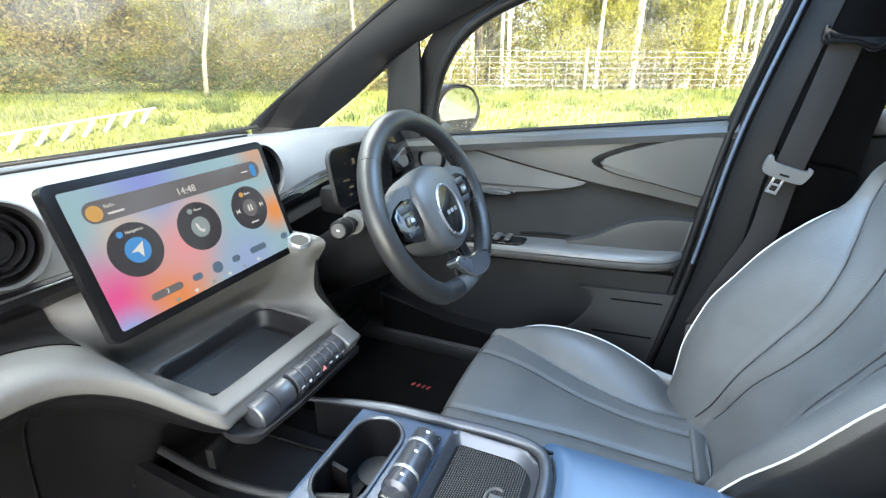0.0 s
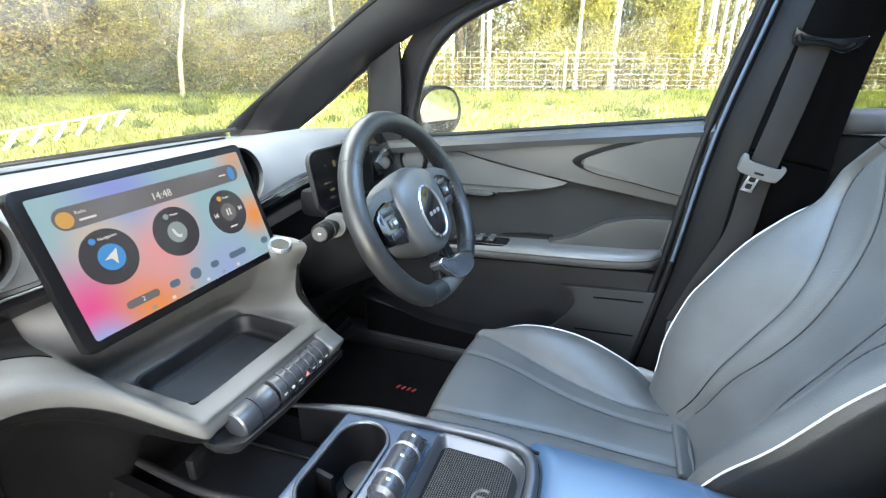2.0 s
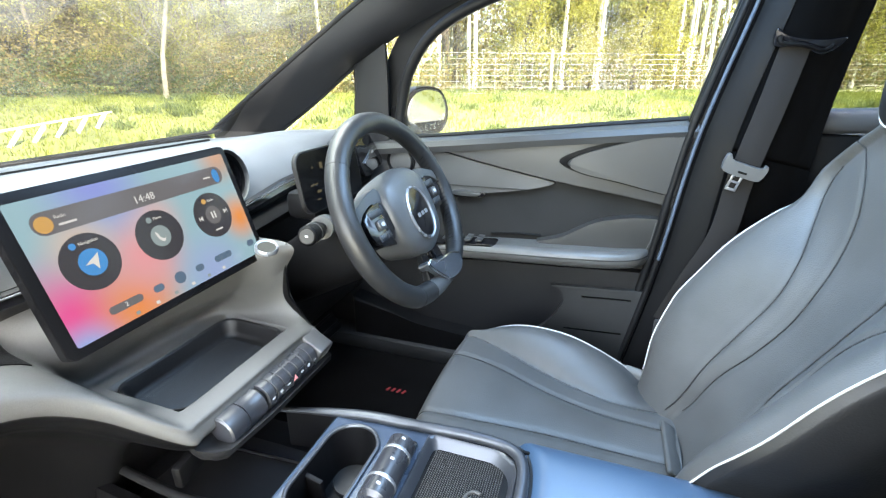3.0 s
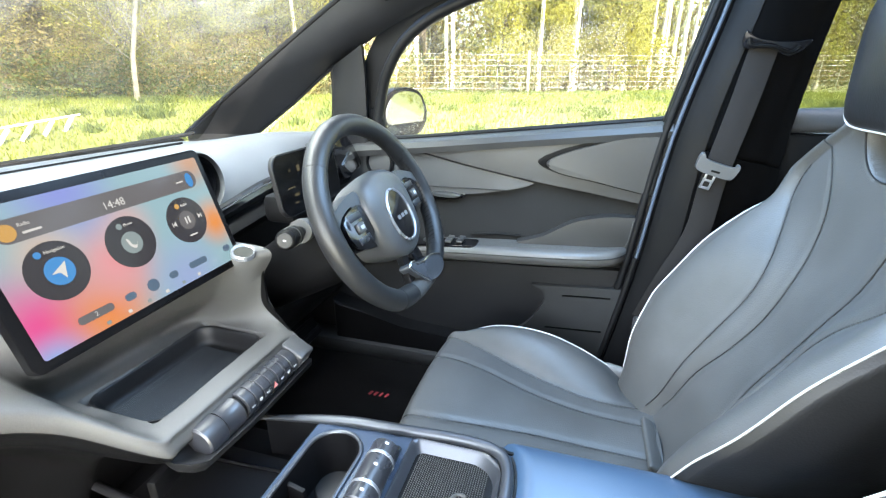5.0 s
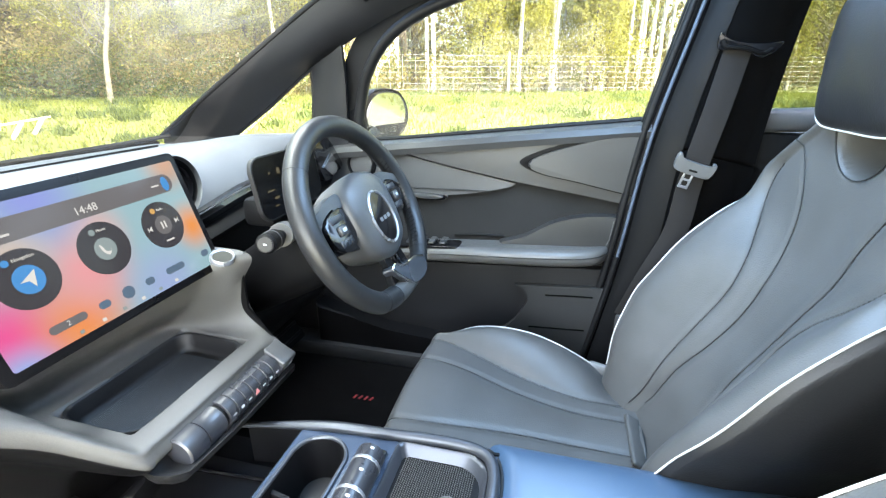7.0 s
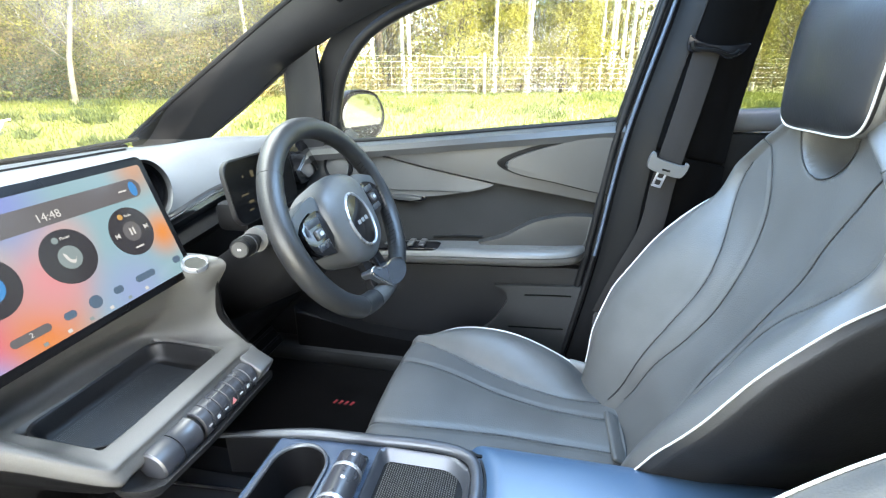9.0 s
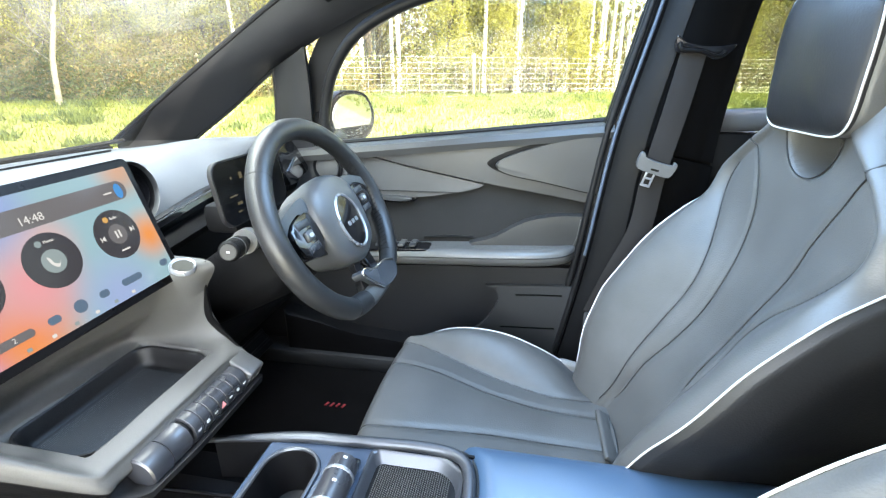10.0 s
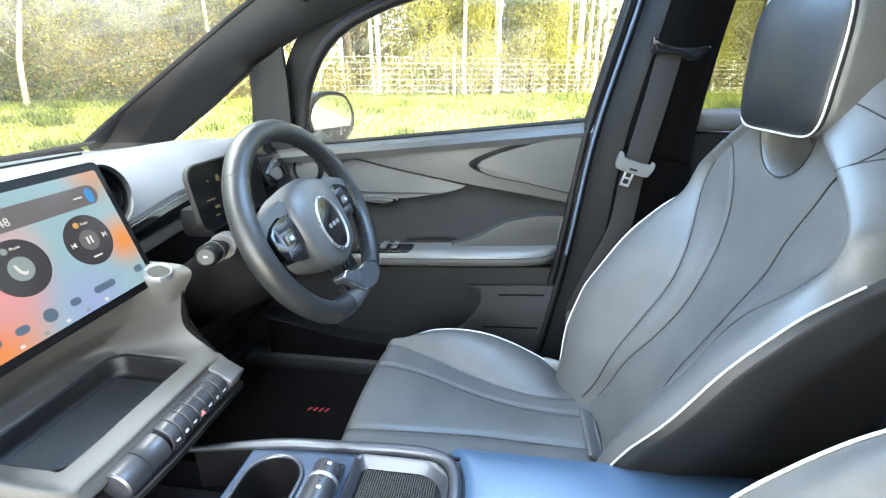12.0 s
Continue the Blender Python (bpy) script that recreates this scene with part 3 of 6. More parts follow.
# armrest: section swept along the door
ARM = [(0.62, 0.700, 0.690), (0.52, 0.655, 0.727), (0.40, 0.632, 0.752), (0.25, 0.622, 0.764), (0.10, 0.618, 0.772), (0.0, 0.618, 0.777), (-0.06, 0.624, 0.780), (-0.10, 0.640, 0.783), (-0.125, 0.675, 0.785)]


def arm_ring(y, x, z):
    pts = [(0.71, z - 0.004), (x + 0.030, z - 0.001), (x + 0.012, z - 0.001), (x + 0.002, z - 0.008), (x, z - 0.020), (x + 0.006, z - 0.034), (x + 0.02, z - 0.042), (0.71, z - 0.050)]
    return [Vector((px, y, pz)) for px, pz in pts]


arm_path = spline([Vector(p) for p in ARM], 40)
part("armrest", loft([arm_ring(*p) for p in arm_path]), DOOR_SOFT_LIT, door, "soft grey padded armrest, sky sheen lightening its colour", sharp=60)
part("armrest_stitching", tube([(p.y + 0.0006, p.x, p.z - 0.016) for p in arm_path[4:]], 0.0015, 6), THREAD, door)
rise = curve2([(0.13, 0.772), (0.074, 0.789), (0.03, 0.815), (-0.006, 0.834), (-0.06, 0.848), (-0.10, 0.852), (-0.140, 0.852)], 26) + [(-0.130, 0.80), (-0.118, 0.745), (-0.02, 0.74), (0.10, 0.745)]
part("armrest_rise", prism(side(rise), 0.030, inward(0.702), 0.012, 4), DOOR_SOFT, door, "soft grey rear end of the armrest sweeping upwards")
part("rise_seam", tube([(0.6735, y, z - 0.006) for y, z in rise[:26]], 0.0013, 6), THREAD, door)
part("rise_stitching", tube([(0.672, -0.126, 0.845), (0.672, -0.121, 0.80), (0.668, -0.108, 0.765)], 0.0008, 6), BELT_GREY, door, "pale stitching")
# switch plate
plate = part("switch_plate", prism(rounded(0.19, 0.052, 0.012), 0.005, axes((0.655, 0.315, 0.757), (0, -1, 0.05), (1, 0, 0)), 0.001), GLOSS_BLACK, door, "black window switch plate")
for i in range(4):
    for j in range(2):
        part("window_switch", rbox(0.020, 0.015, 0.006, 0.002, pose(0.643 + 0.024 * j, 0.262 + 0.028 * i, 0.7715 - 0.0012 * i)), PLASTIC if (i + j) % 3 else SATIN_DARK, plate)
part("grip_well", tube([(0.700, 0.245, 0.772), (0.699, 0.18, 0.779), (0.699, 0.12, 0.779)], 0.004, 6), PLASTIC_DARK, door, "dark grip recess")
# lower panel and map pocket
lower = [(0.75, 0.44)] + curve2([(0.76, 0.60), (0.55, 0.672), (0.306, 0.700), (0.05, 0.712), (-0.118, 0.722)], 20) + curve2([(-0.125, 0.70), (-0.105, 0.60), (-0.085, 0.517), (-0.07, 0.44)], 10)
part("lower_panel", prism(side(lower), 0.022, inward(0.702), 0.004), PILLAR, door, "dark grained lower door panel")
ridge = curve2([(0.085, 0.668), (0.052, 0.650), (0.060, 0.61), (0.095, 0.555), (0.15, 0.517), (0.22, 0.497)], 20) + [(0.22, 0.44), (-0.075, 0.44), (-0.092, 0.517)] + curve2([(-0.106, 0.60), (-0.122, 0.68)], 6)
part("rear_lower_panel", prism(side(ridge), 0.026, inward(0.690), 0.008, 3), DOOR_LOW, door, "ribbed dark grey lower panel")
for z0, y0 in ((0.648, 0.010), (0.557, 0.045)):
    part("groove", tube([(0.6645, y0, z0), (0.6645, -0.05, z0 + 0.004), (0.6645, -0.10 + (0.65 - z0) * 0.12, z0 + 0.006)], 0.0022, 6), PILLAR_CLOTH, door)
pocket = curve2([(0.42, 0.515), (0.30, 0.505), (0.20, 0.497), (0.13, 0.505)], 14) + [(0.13, 0.44), (0.62, 0.40), (0.62, 0.57), (0.52, 0.54)]
part("map_pocket", prism(side(pocket), 0.060, inward(0.690), 0.010, 3), PLASTIC_DARK, door, "black plastic map pocket")
# window glass and frame
d_glass = part("pane", prism(side([(0.50, 0.99), (0.44, 1.16), (0.36, 1.26), (0.20, 1.335), (-0.22, 1.36), (-0.17, 1.05)]), 0.003, inward(0.735)), GLASS, door)
d_glass.visible_shadow = False
FRAME = spline([(0.705, 0.512, 0.985), (0.70, 0.492, 1.08), (0.685, 0.462, 1.16), (0.668, 0.40, 1.235), (0.655, 0.30, 1.288), (0.645, 0.16, 1.325), (0.64, -0.05, 1.35), (0.64, -0.255, 1.36)], 50)
part("window_frame", tube([p + Vector((0.012, -0.006, -0.004)) for p in FRAME], 0.013, 10), RUBBER, door, "black rubber window frame")
part("front_frame", sheet(lambda u, v: FRAME[int(v * 34)] + Vector((0.014, 0.050 * u, 0.004 + 0.018 * u)), 4, 34, 0.008), RUBBER, door, "black front window frame")
REARF = spline([(0.672, -0.250, 1.37), (0.678, -0.225, 1.28), (0.69, -0.176, 1.055)], 16)
part("rear_frame", tube([p + Vector((0.008, 0.004, 0)) for p in REARF], 0.016, 10), RUBBER, door, "black rear window frame")
part("rear_edge", tube([(0.706, y - 0.006, z) for y, z in REAR], 0.010, 8), GLOSS_BLACK, door, "black door edge")
part("mirror_corner", prism(side([(0.52, 0.985), (0.515, 1.07), (0.485, 1.08), (0.470, 0.99)]), 0.012, inward(0.722), 0.004), PLASTIC_DARK, door, "black trim corner behind the mirror")

# ---------------------------------------------------------------- door mirror
mirror = thing("door_mirror", "round-edged door mirror with wet glass and grey housing", "mirror", at=(0.98, 0.525, 1.04))
MM = axes((0.98, 0.525, 1.040), (1.0, 0.0, 0.0), (0, 0.02, 1)) @ pose(0, 0, 0, 0, -25, 0)


def mirror_outline(s):
    return [tuple(p) for p in spline([(-0.088 * s, 0.028 * s), (-0.055 * s, 0.064 * s), (0.0, 0.073 * s), (0.062 * s, 0.058 * s), (0.092 * s, 0.0), (0.068 * s, -0.056 * s), (0.0, -0.072 * s), (-0.06 * s, -0.055 * s), (-0.09 * s, -0.012 * s)], 48, closed=True)]


shell = [[MM @ Vector((p[0], p[1], dz)) for p in mirror_outline(s)] for s, dz in ((0.94, 0.004), (1.0, 0.008), (1.03, 0.0), (1.02, -0.03), (0.85, -0.075), (0.4, -0.10))]
part("housing", loft(shell), PLASTIC_DARK, mirror, "dark mirror housing")
part("mirror_glass", prism(mirror_outline(0.87), 0.002, MM @ pose(0, 0, 0.005, 6, 0, 0)), MIRROR, mirror, "mirror glass with rain drops")
part("arm", tube([(0.76, 0.50, 0.985), (0.84, 0.52, 0.985), (0.93, 0.54, 0.99)], 0.022, 10, flat=0.7), PLASTIC_DARK, mirror)
drops = bmesh.new()
rng = random.Random(5)
for _ in range(150):
    a, r = rng.uniform(0, 2 * math.pi), rng.uniform(0.45, 0.9) ** 0.6
    bmesh.ops.create_icosphere(drops, subdivisions=1, radius=rng.uniform(0.0006, 0.0016), matrix=MM @ Matrix.Translation((0.085 * r * math.cos(a), 0.066 * r * math.sin(a), 0.006)))
tagged(part("rain_drops", drops, SATIN, mirror), kind="stuff")

# ---------------------------------------------------------------- dashboard
dash = thing("dashboard", "grey soft-touch dashboard with a tray below the screen", "dashboard")
TOP = [(1.075, 0.975), (0.98, 0.998), (0.90, 1.004), (0.80, 1.014), (0.70, 1.028), (0.655, 1.031), (0.625, 1.024), (0.605, 1.000), (0.592, 0.965), (0.585, 0.935)]


def dash_top(u, v):
    x = -0.74 + 1.46 * u
    k = v * 60
    p = TOP_CURVE[min(int(k), 60)]
    bow = 0.05 * (1 - (x / 0.74) ** 2)
    y = p.x + (bow - 0.05) * step(0.7, 1.0, p.x)
    z = p.y - 0.022 * step(0.50, 0.72, x) * step(0.56, 0.7, y)
    # long defroster slot
    slot = step(-0.72, -0.6, x) * (1 - step(0.40, 0.62, x))
    z -= 0.012 * slot * step(0.855, 0.875, y) * (1 - step(0.915, 0.935, y))
    return Vector((x, y, z))


TOP_CURVE = spline(TOP, 61)
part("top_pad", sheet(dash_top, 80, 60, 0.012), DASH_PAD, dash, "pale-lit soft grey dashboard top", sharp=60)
part("defroster_slot", sheet(lambda u, v: Vector((-0.72 + 1.16 * u, 0.828 + 0.010 * u + (0.076 - 0.070 * u ** 4) * v, 1.0135 - 0.009 * v)), 48, 3, 0.003), PLASTIC_DARK, dash, "long black defroster slot")


def trim_rise(x):
    """Lift of the trim towards the driver's side."""
    return 0.026 * step(0.16, 0.42, x)


part("trim_strip", loft([[Vector((x, y, z + trim_rise(x))) for y, z in ((0.590, 0.936), (0.578, 0.932), (0.574, 0.920), (0.580, 0.910), (0.595, 0.896))] for x in (-0.74, -0.4, -0.1, 0.16, 0.2, 0.24, 0.28, 0.32, 0.36, 0.40, 0.44, 0.5, 0.70)]), GLOSS_BLACK, dash, "gloss black trim strip")
part("trim_line", tube([(x, 0.5755, 0.930 + trim_rise(x)) for x in [-0.74, -0.2] + [0.14 + 0.02 * k for k in range(29)]], 0.0016, 6), SATIN_DARK, dash)
part("trim_ledge", loft([[Vector((x, y, z + 0.7 * trim_rise(x))) for y, z in ((0.600, 0.906), (0.574, 0.900), (0.564, 0.888), (0.572, 0.872), (0.60, 0.866))] for x in (0.16, 0.2, 0.24, 0.28, 0.32, 0.36, 0.40, 0.5, 0.70)]), PLASTIC_DARK, dash)

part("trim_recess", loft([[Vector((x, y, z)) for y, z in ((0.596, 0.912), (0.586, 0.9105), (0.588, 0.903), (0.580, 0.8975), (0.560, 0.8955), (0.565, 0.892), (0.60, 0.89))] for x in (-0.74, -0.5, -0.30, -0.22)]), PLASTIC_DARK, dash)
# lower dash: (x, then y and z of nine points from the trim down to the underside)
LOW = [
    (-0.74, 0.590, 0.912, 0.592, 0.900, 0.585, 0.893, 0.55, 0.891, 0.515, 0.889, 0.500, 0.872, 0.515, 0.840, 0.57, 0.78, 0.62, 0.55),
    (-0.24, 0.590, 0.912, 0.592, 0.900, 0.585, 0.893, 0.55, 0.891, 0.515, 0.888, 0.498, 0.870, 0.512, 0.838, 0.57, 0.78, 0.62, 0.55),
]
LOW.append((-0.190, 0.590, 0.912, 0.590, 0.898, 0.580, 0.888, 0.55, 0.886, 0.510, 0.881, 0.492, 0.863, 0.506, 0.830, 0.57, 0.775, 0.62, 0.55))
LOW.append((-0.145, 0.590, 0.912, 0.588, 0.896, 0.575, 0.876, 0.54, 0.866, 0.493, 0.855, 0.468, 0.834, 0.482, 0.800, 0.56, 0.752, 0.62, 0.55))
LOW.append((-0.098, 0.590, 0.912, 0.560, 0.880, 0.556, 0.835, 0.556, 0.798, 0.430, 0.787, 0.406, 0.773, 0.414, 0.748, 0.52, 0.72, 0.60, 0.55))
LOW.append((-0.080, 0.590, 0.912, 0.556, 0.880, 0.555, 0.830, 0.558, 0.790, 0.424, 0.782, 0.403, 0.770, 0.413, 0.746, 0.52, 0.72, 0.60, 0.55))
LOW.append((0.030, 0.590, 0.912, 0.540, 0.880, 0.550, 0.830, 0.560, 0.788, 0.424, 0.781, 0.403, 0.770, 0.413, 0.746, 0.52, 0.72, 0.60, 0.55))
LOW.append((0.118, 0.590, 0.912, 0.495, 0.895, 0.512, 0.840, 0.556, 0.788, 0.424, 0.781, 0.403, 0.770, 0.413, 0.746, 0.52, 0.72, 0.60, 0.55))
LOW.append((0.140, 0.590, 0.912, 0.452, 0.908, 0.466, 0.85, 0.485, 0.80, 0.420, 0.781, 0.400, 0.768, 0.408, 0.745, 0.52, 0.72, 0.60, 0.55))
LOW.append((0.155, 0.590, 0.912, 0.436, 0.910, 0.445, 0.865, 0.445, 0.82, 0.416, 0.780, 0.398, 0.764, 0.406, 0.744, 0.52, 0.72, 0.60, 0.55))


def low_dash(u, v):
    x = -0.74 + 0.895 * u ** 0.8
    r = flow(LOW, x)
    pts = [(r[2 * i], r[2 * i + 1]) for i in range(9)]
    k = v * 8
    i = min(int(k), 7)
    f = k - i
    P = [Vector(p) for p in pts]
    b, c = P[i], P[i + 1]
    a = P[i - 1] if i else b * 2 - c
    d = P[i + 2] if i < 7 else c * 2 - b
    q = 0.5 * ((2 * b) + (c - a) * f + (2 * a - 5 * b + 4 * c - d) * f * f + (3 * b - a - 3 * c + d) * f ** 3)
    y, z = q.x, q.y
    # tray recess
    if 0.70 < z < 0.80:
        well = step(-0.079, -0.074, x) * (1 - step(0.119, 0.124, x)) * step(0.4325, 0.4365, y) * (1 - step(0.5405, 0.5445, y))
        if v > 0.30:
            z -= 0.032 * well * step(0.755, 0.775, z)
    return Vector((x, y, z))


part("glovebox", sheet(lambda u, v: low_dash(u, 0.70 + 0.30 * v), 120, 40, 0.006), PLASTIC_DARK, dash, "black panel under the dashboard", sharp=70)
part("lower_panel", sheet(lambda u, v: low_dash(u, 0.70 * v), 260, 230, 0.006), PLASTIC, dash, "grey grained lower dashboard sweeping into an open tray", sharp=70)
# thin black sheet paints the form's shade between trim and nose
part("shelf_shade", sheet(lambda u, v: low_dash(0.60 * u, 0.02 + 0.36 * v) + Vector((0, -0.0016, 0.0016)), 60, 30, 0.001), PLASTIC_DARK, dash, "black sheet painting the shade under the trim strip", sharp=70)
# tray tub: a thin flange round a sunken floor; dark plastic paints its shade
tub = []
for w, d, r, z in ((0.200, 0.116, 0.025, 0.7790), (0.199, 0.115, 0.0245, 0.7812), (0.195, 0.111, 0.023, 0.7808), (0.192, 0.108, 0.022, 0.7780), (0.187, 0.103, 0.020, 0.762), (0.183, 0.099, 0.018, 0.7550), (0.175, 0.091, 0.016, 0.7530), (0.02, 0.02, 0.005, 0.7530)):
    tub.append([Vector((0.022 + x, 0.4885 + y, z + 0.042 * y)) for x, y in rounded(w, d, r, 8)])
part("tray_tub", loft(tub, caps=False), PILLAR, dash, "smooth recessed tray with rounded corners, shade in its dark colour", sharp=60)
part("tray_mat", sheet(lambda u, v: Vector((-0.058 + 0.160 * u, 0.446 + 0.086 * v, 0.7530 + 0.0038 * v + 0.0006 * math.sin(v * 190))), 4, 180, 0.001), PLASTIC_MID, dash, "ribbed rubber tray mat")
part("stack_cheek", prism([(0.60, 0.912), (0.436, 0.910), (0.445, 0.865), (0.445, 0.82), (0.416, 0.780), (0.398, 0.764), (0.406, 0.744), (0.52, 0.72), (0.60, 0.55)], 0.004, axes((0.152, 0, 0), (0, 1, 0), (0, 0, 1))), PLASTIC_DARK, dash)
part("driver_panel", sheet(lambda u, v: Vector((0.15 + 0.55 * u, [0.61, 0.60, 0.615, 0.60, 0.575, 0.58, 0.62, 0.70, 0.80][int(v * 8)], 0.90 - 0.42 * v)), 6, 8, 0.01), PLASTIC_DARK, dash, "black panel below the steering column", sharp=60)
part("glovebox_gap", tube([low_dash(0.523, 0.76 + 0.012 * k) + Vector((0, -0.0012, 0)) for k in range(20)], 0.0016, 6), PILLAR_CLOTH, dash)
# centre tunnel below the tray
part("lower_centre", loft([[Vector((x, y, z)) for x, z in ((-0.105, 0.40), (-0.10, 0.56), (-0.085, 0.60), (0.105, 0.60), (0.12, 0.56), (0.125, 0.40))] for y in (0.30, 0.45, 0.62, 0.9)]), PLASTIC_DARK, dash, "black tunnel panel below the tray")
part("tunnel_side", prism([(0.28, 0.42), (0.28, 0.655), (0.45, 0.640), (0.60, 0.655), (0.75, 0.70), (1.0, 0.72), (1.0, 0.42)], 0.012, axes((-0.100, 0, 0), (0, 1, 0), (0, 0, 1)) @ pose(0, 0, -0.012)), PLASTIC_DARK, dash, "black side panel in the passenger footwell")
part("panel_clip", lathe([(0.0, 0.004), (0.020, 0.003), (0.023, 0.0)], 30, axes((-0.112, 0.60, 0.622), (0, -1, 0), (0, 0, 1))), PLASTIC_DARK, dash, "round black panel clip")


# round air vents
def air_vent(m, r, name="air_vent", label="round black air vent with concentric rings"):
    v = part(name, lathe([(r * 0.96, -0.03), (r, 0.0), (r * 0.985, 0.006), (r * 0.93, 0.009), (r * 0.88, 0.004), (r * 0.86, -0.03)], 56, m), SATIN_DARK, dash, label)
    part("bowl", lathe([(r * 0.87, 0.002), (r * 0.80, -0.004), (r * 0.78, -0.035), (0.0, -0.036)], 48, m), PLASTIC_DARK, v)
    for s in (0.70, 0.52):
        part("ring", lathe([(r * s, -0.012), (r * s, 0.001), (r * (s - 0.035), 0.003), (r * (s - 0.07), -0.001), (r * (s - 0.07), -0.012)], 48, m), GLOSS_BLACK, v)
    part("knob", lathe([(r * 0.30, -0.02), (r * 0.30, 0.002), (r * 0.24, 0.006), (0.0, 0.005)], 36, m), PLASTIC_DARK, v)
    part("fin", rbox(r * 1.5, 0.003, 0.012, 0.001, m @ pose(0, 0, -0.018)), PLASTIC_DARK, v)
    part("fin", rbox(0.003, r * 1.5, 0.012, 0.001, m @ pose(0, 0, -0.018)), PLASTIC_DARK, v)
    return v


air_vent(axes((-0.172, 0.572, 0.988), (1, 0.06, 0), (0, 0.12, 1)), 0.047)
air_vent(axes((0.205, 0.585, 0.988), (1, 0.0, 0), (0, 0.12, 1)), 0.050)
air_vent(axes((0.515, 0.535, 0.978), (1, 0.10, 0), (0, 0.12, 1)), 0.042)
# chrome winged bezel round the outer vent
part("vent_wing", prism([tuple(p) for p in spline([(-0.05, 0.045), (0.0, 0.055), (0.045, 0.03), (0.085, -0.02), (0.09, -0.034), (0.05, -0.04), (-0.03, -0.045)], 40, closed=True)], 0.05, axes((0.585, 0.575, 0.966), (1, 0.10, 0), (0, 0.15, 1)), 0.004), GLOSS_BLACK, dash, "gloss black vent surround")
part("vent_wing_chrome", prism([(-0.034, -0.006), (0.022, 0.018), (0.070, -0.026), (0.0, -0.030)], 0.004, axes((0.596, 0.5245, 0.962), (1, 0.10, 0), (0, 0.15, 1)), 0.001), CHROME, dash, "chrome vent finisher")

# start button
IGN = axes((0.130, 0.455, 0.9100), (1, 0, 0.16), (0, 1, 0.32))
ign = part("start_button", lathe([(0.0185, -0.004), (0.0185, 0.0015), (0.0172, 0.0032), (0.0145, 0.0012), (0.0145, -0.004)], 40, IGN @ Matrix.Diagonal((0.92, 0.92, 1, 1))), SATIN, dash, "chrome-ringed start button")
part("cap", lathe([(0.0148, -0.002), (0.0143, 0.0010), (0.0, 0.0020)], 36, IGN @ Matrix.Diagonal((0.92, 0.92, 1, 1))), BEZEL, ign)

# ---------------------------------------------------------------- centre screen
SC = axes((0.0, 0.4985, 0.967), (1, 0, 0.021), (0, 0.2795, 0.960))
screen = thing("centre_screen", "large landscape touch screen showing a pastel home page", "screen", at=(0.0, 0.4985, 0.967))
SW_, SH_ = 0.2945, 0.1725
part("casing", prism(rounded(SW_, SH_, 0.008), 0.012, SC @ pose(0, 0, -0.012), 0.002), BEZEL, screen, "slim dark casing")
part("mount", rbox(0.11, 0.11, 0.05, 0.01, SC @ pose(0, 0, -0.035)), PLASTIC_DARK, screen)
part("bezel", prism(rounded(SW_ - 0.0012, SH_ - 0.0012, 0.0075), 0.0012, SC @ pose(0, 0, 0.0002), 0.0005), BEZEL, screen, "gloss black bezel")


def glow(name, color, strength=1.0, rough=0.15):
    m, nt, b = mat_new(name)
    b.inputs["Base Color"].default_value = (0.01, 0.01, 0.01, 1)
    b.inputs["Roughness"].default_value = rough
    b.inputs["Emission Color"].default_value = (*color, 1)
    b.inputs["Emission Strength"].default_value = strength
    b.inputs["Specular IOR Level"].default_value = 0.15
    return m


def wallpaper():
    """Blended pools of colour on the lit display."""
    m, nt, b = mat_new("display_wallpaper")
    n, l = nt.nodes, nt.links
    b.inputs["Base Color"].default_value = (0.01, 0.01, 0.01, 1)
    b.inputs["Roughness"].default_value = 0.2
    b.inputs["Specular IOR Level"].default_value = 0.15
    tc = n.new("ShaderNodeTexCoord")
    last = None
    base = (0.34, 0.56, 0.66)
    pools = [((-0.125, -0.048), 0.085, (0.95, 0.07, 0.36)), ((-0.06, -0.062), 0.075, (0.95, 0.30, 0.04)), ((-0.128, -0.085), 0.045, (0.30, 0.50, 0.98)),
             ((-0.03, -0.015), 0.075, (0.88, 0.36, 0.40)), ((0.0, 0.02), 0.05, (0.72, 0.50, 0.50)), ((0.125, -0.015), 0.045, (0.95, 0.33, 0.05)), ((0.125, 0.075), 0.05, (0.70, 0.40, 0.25)), ((-0.05, 0.075), 0.075, (0.27, 0.33, 0.85)),
             ((0.05, -0.07), 0.075, (0.36, 0.48, 0.82)), ((-0.09, 0.02), 0.05, (0.70, 0.56, 0.48))]
    for (px, py), r, c in pools:
        sub = n.new("ShaderNodeVectorMath")
        sub.operation = "DISTANCE"
        l.new(tc.outputs["Object"], sub.inputs[0])
        sub.inputs[1].default_value = (px, py, 0)
        mr = n.new("ShaderNodeMapRange")
        mr.interpolation_type = "SMOOTHSTEP"
        mr.inputs["From Min"].default_value, mr.inputs["From Max"].default_value = r, 0.0
        l.new(sub.outputs["Value"], mr.inputs["Value"])
        mix = n.new("ShaderNodeMix")
        mix.data_type = "RGBA"
        l.new(mr.outputs[0], mix.inputs["Factor"])
        if last is None:
            mix.inputs["A"].default_value = (*base, 1)
        else:
            l.new(last, mix.inputs["A"])
        mix.inputs["B"].default_value = (*c, 1)
        last = mix.outputs["Result"]
    l.new(last, b.inputs["Emission Color"])
    b.inputs["Emission Strength"].default_value = SCREEN_GLOW
    return m


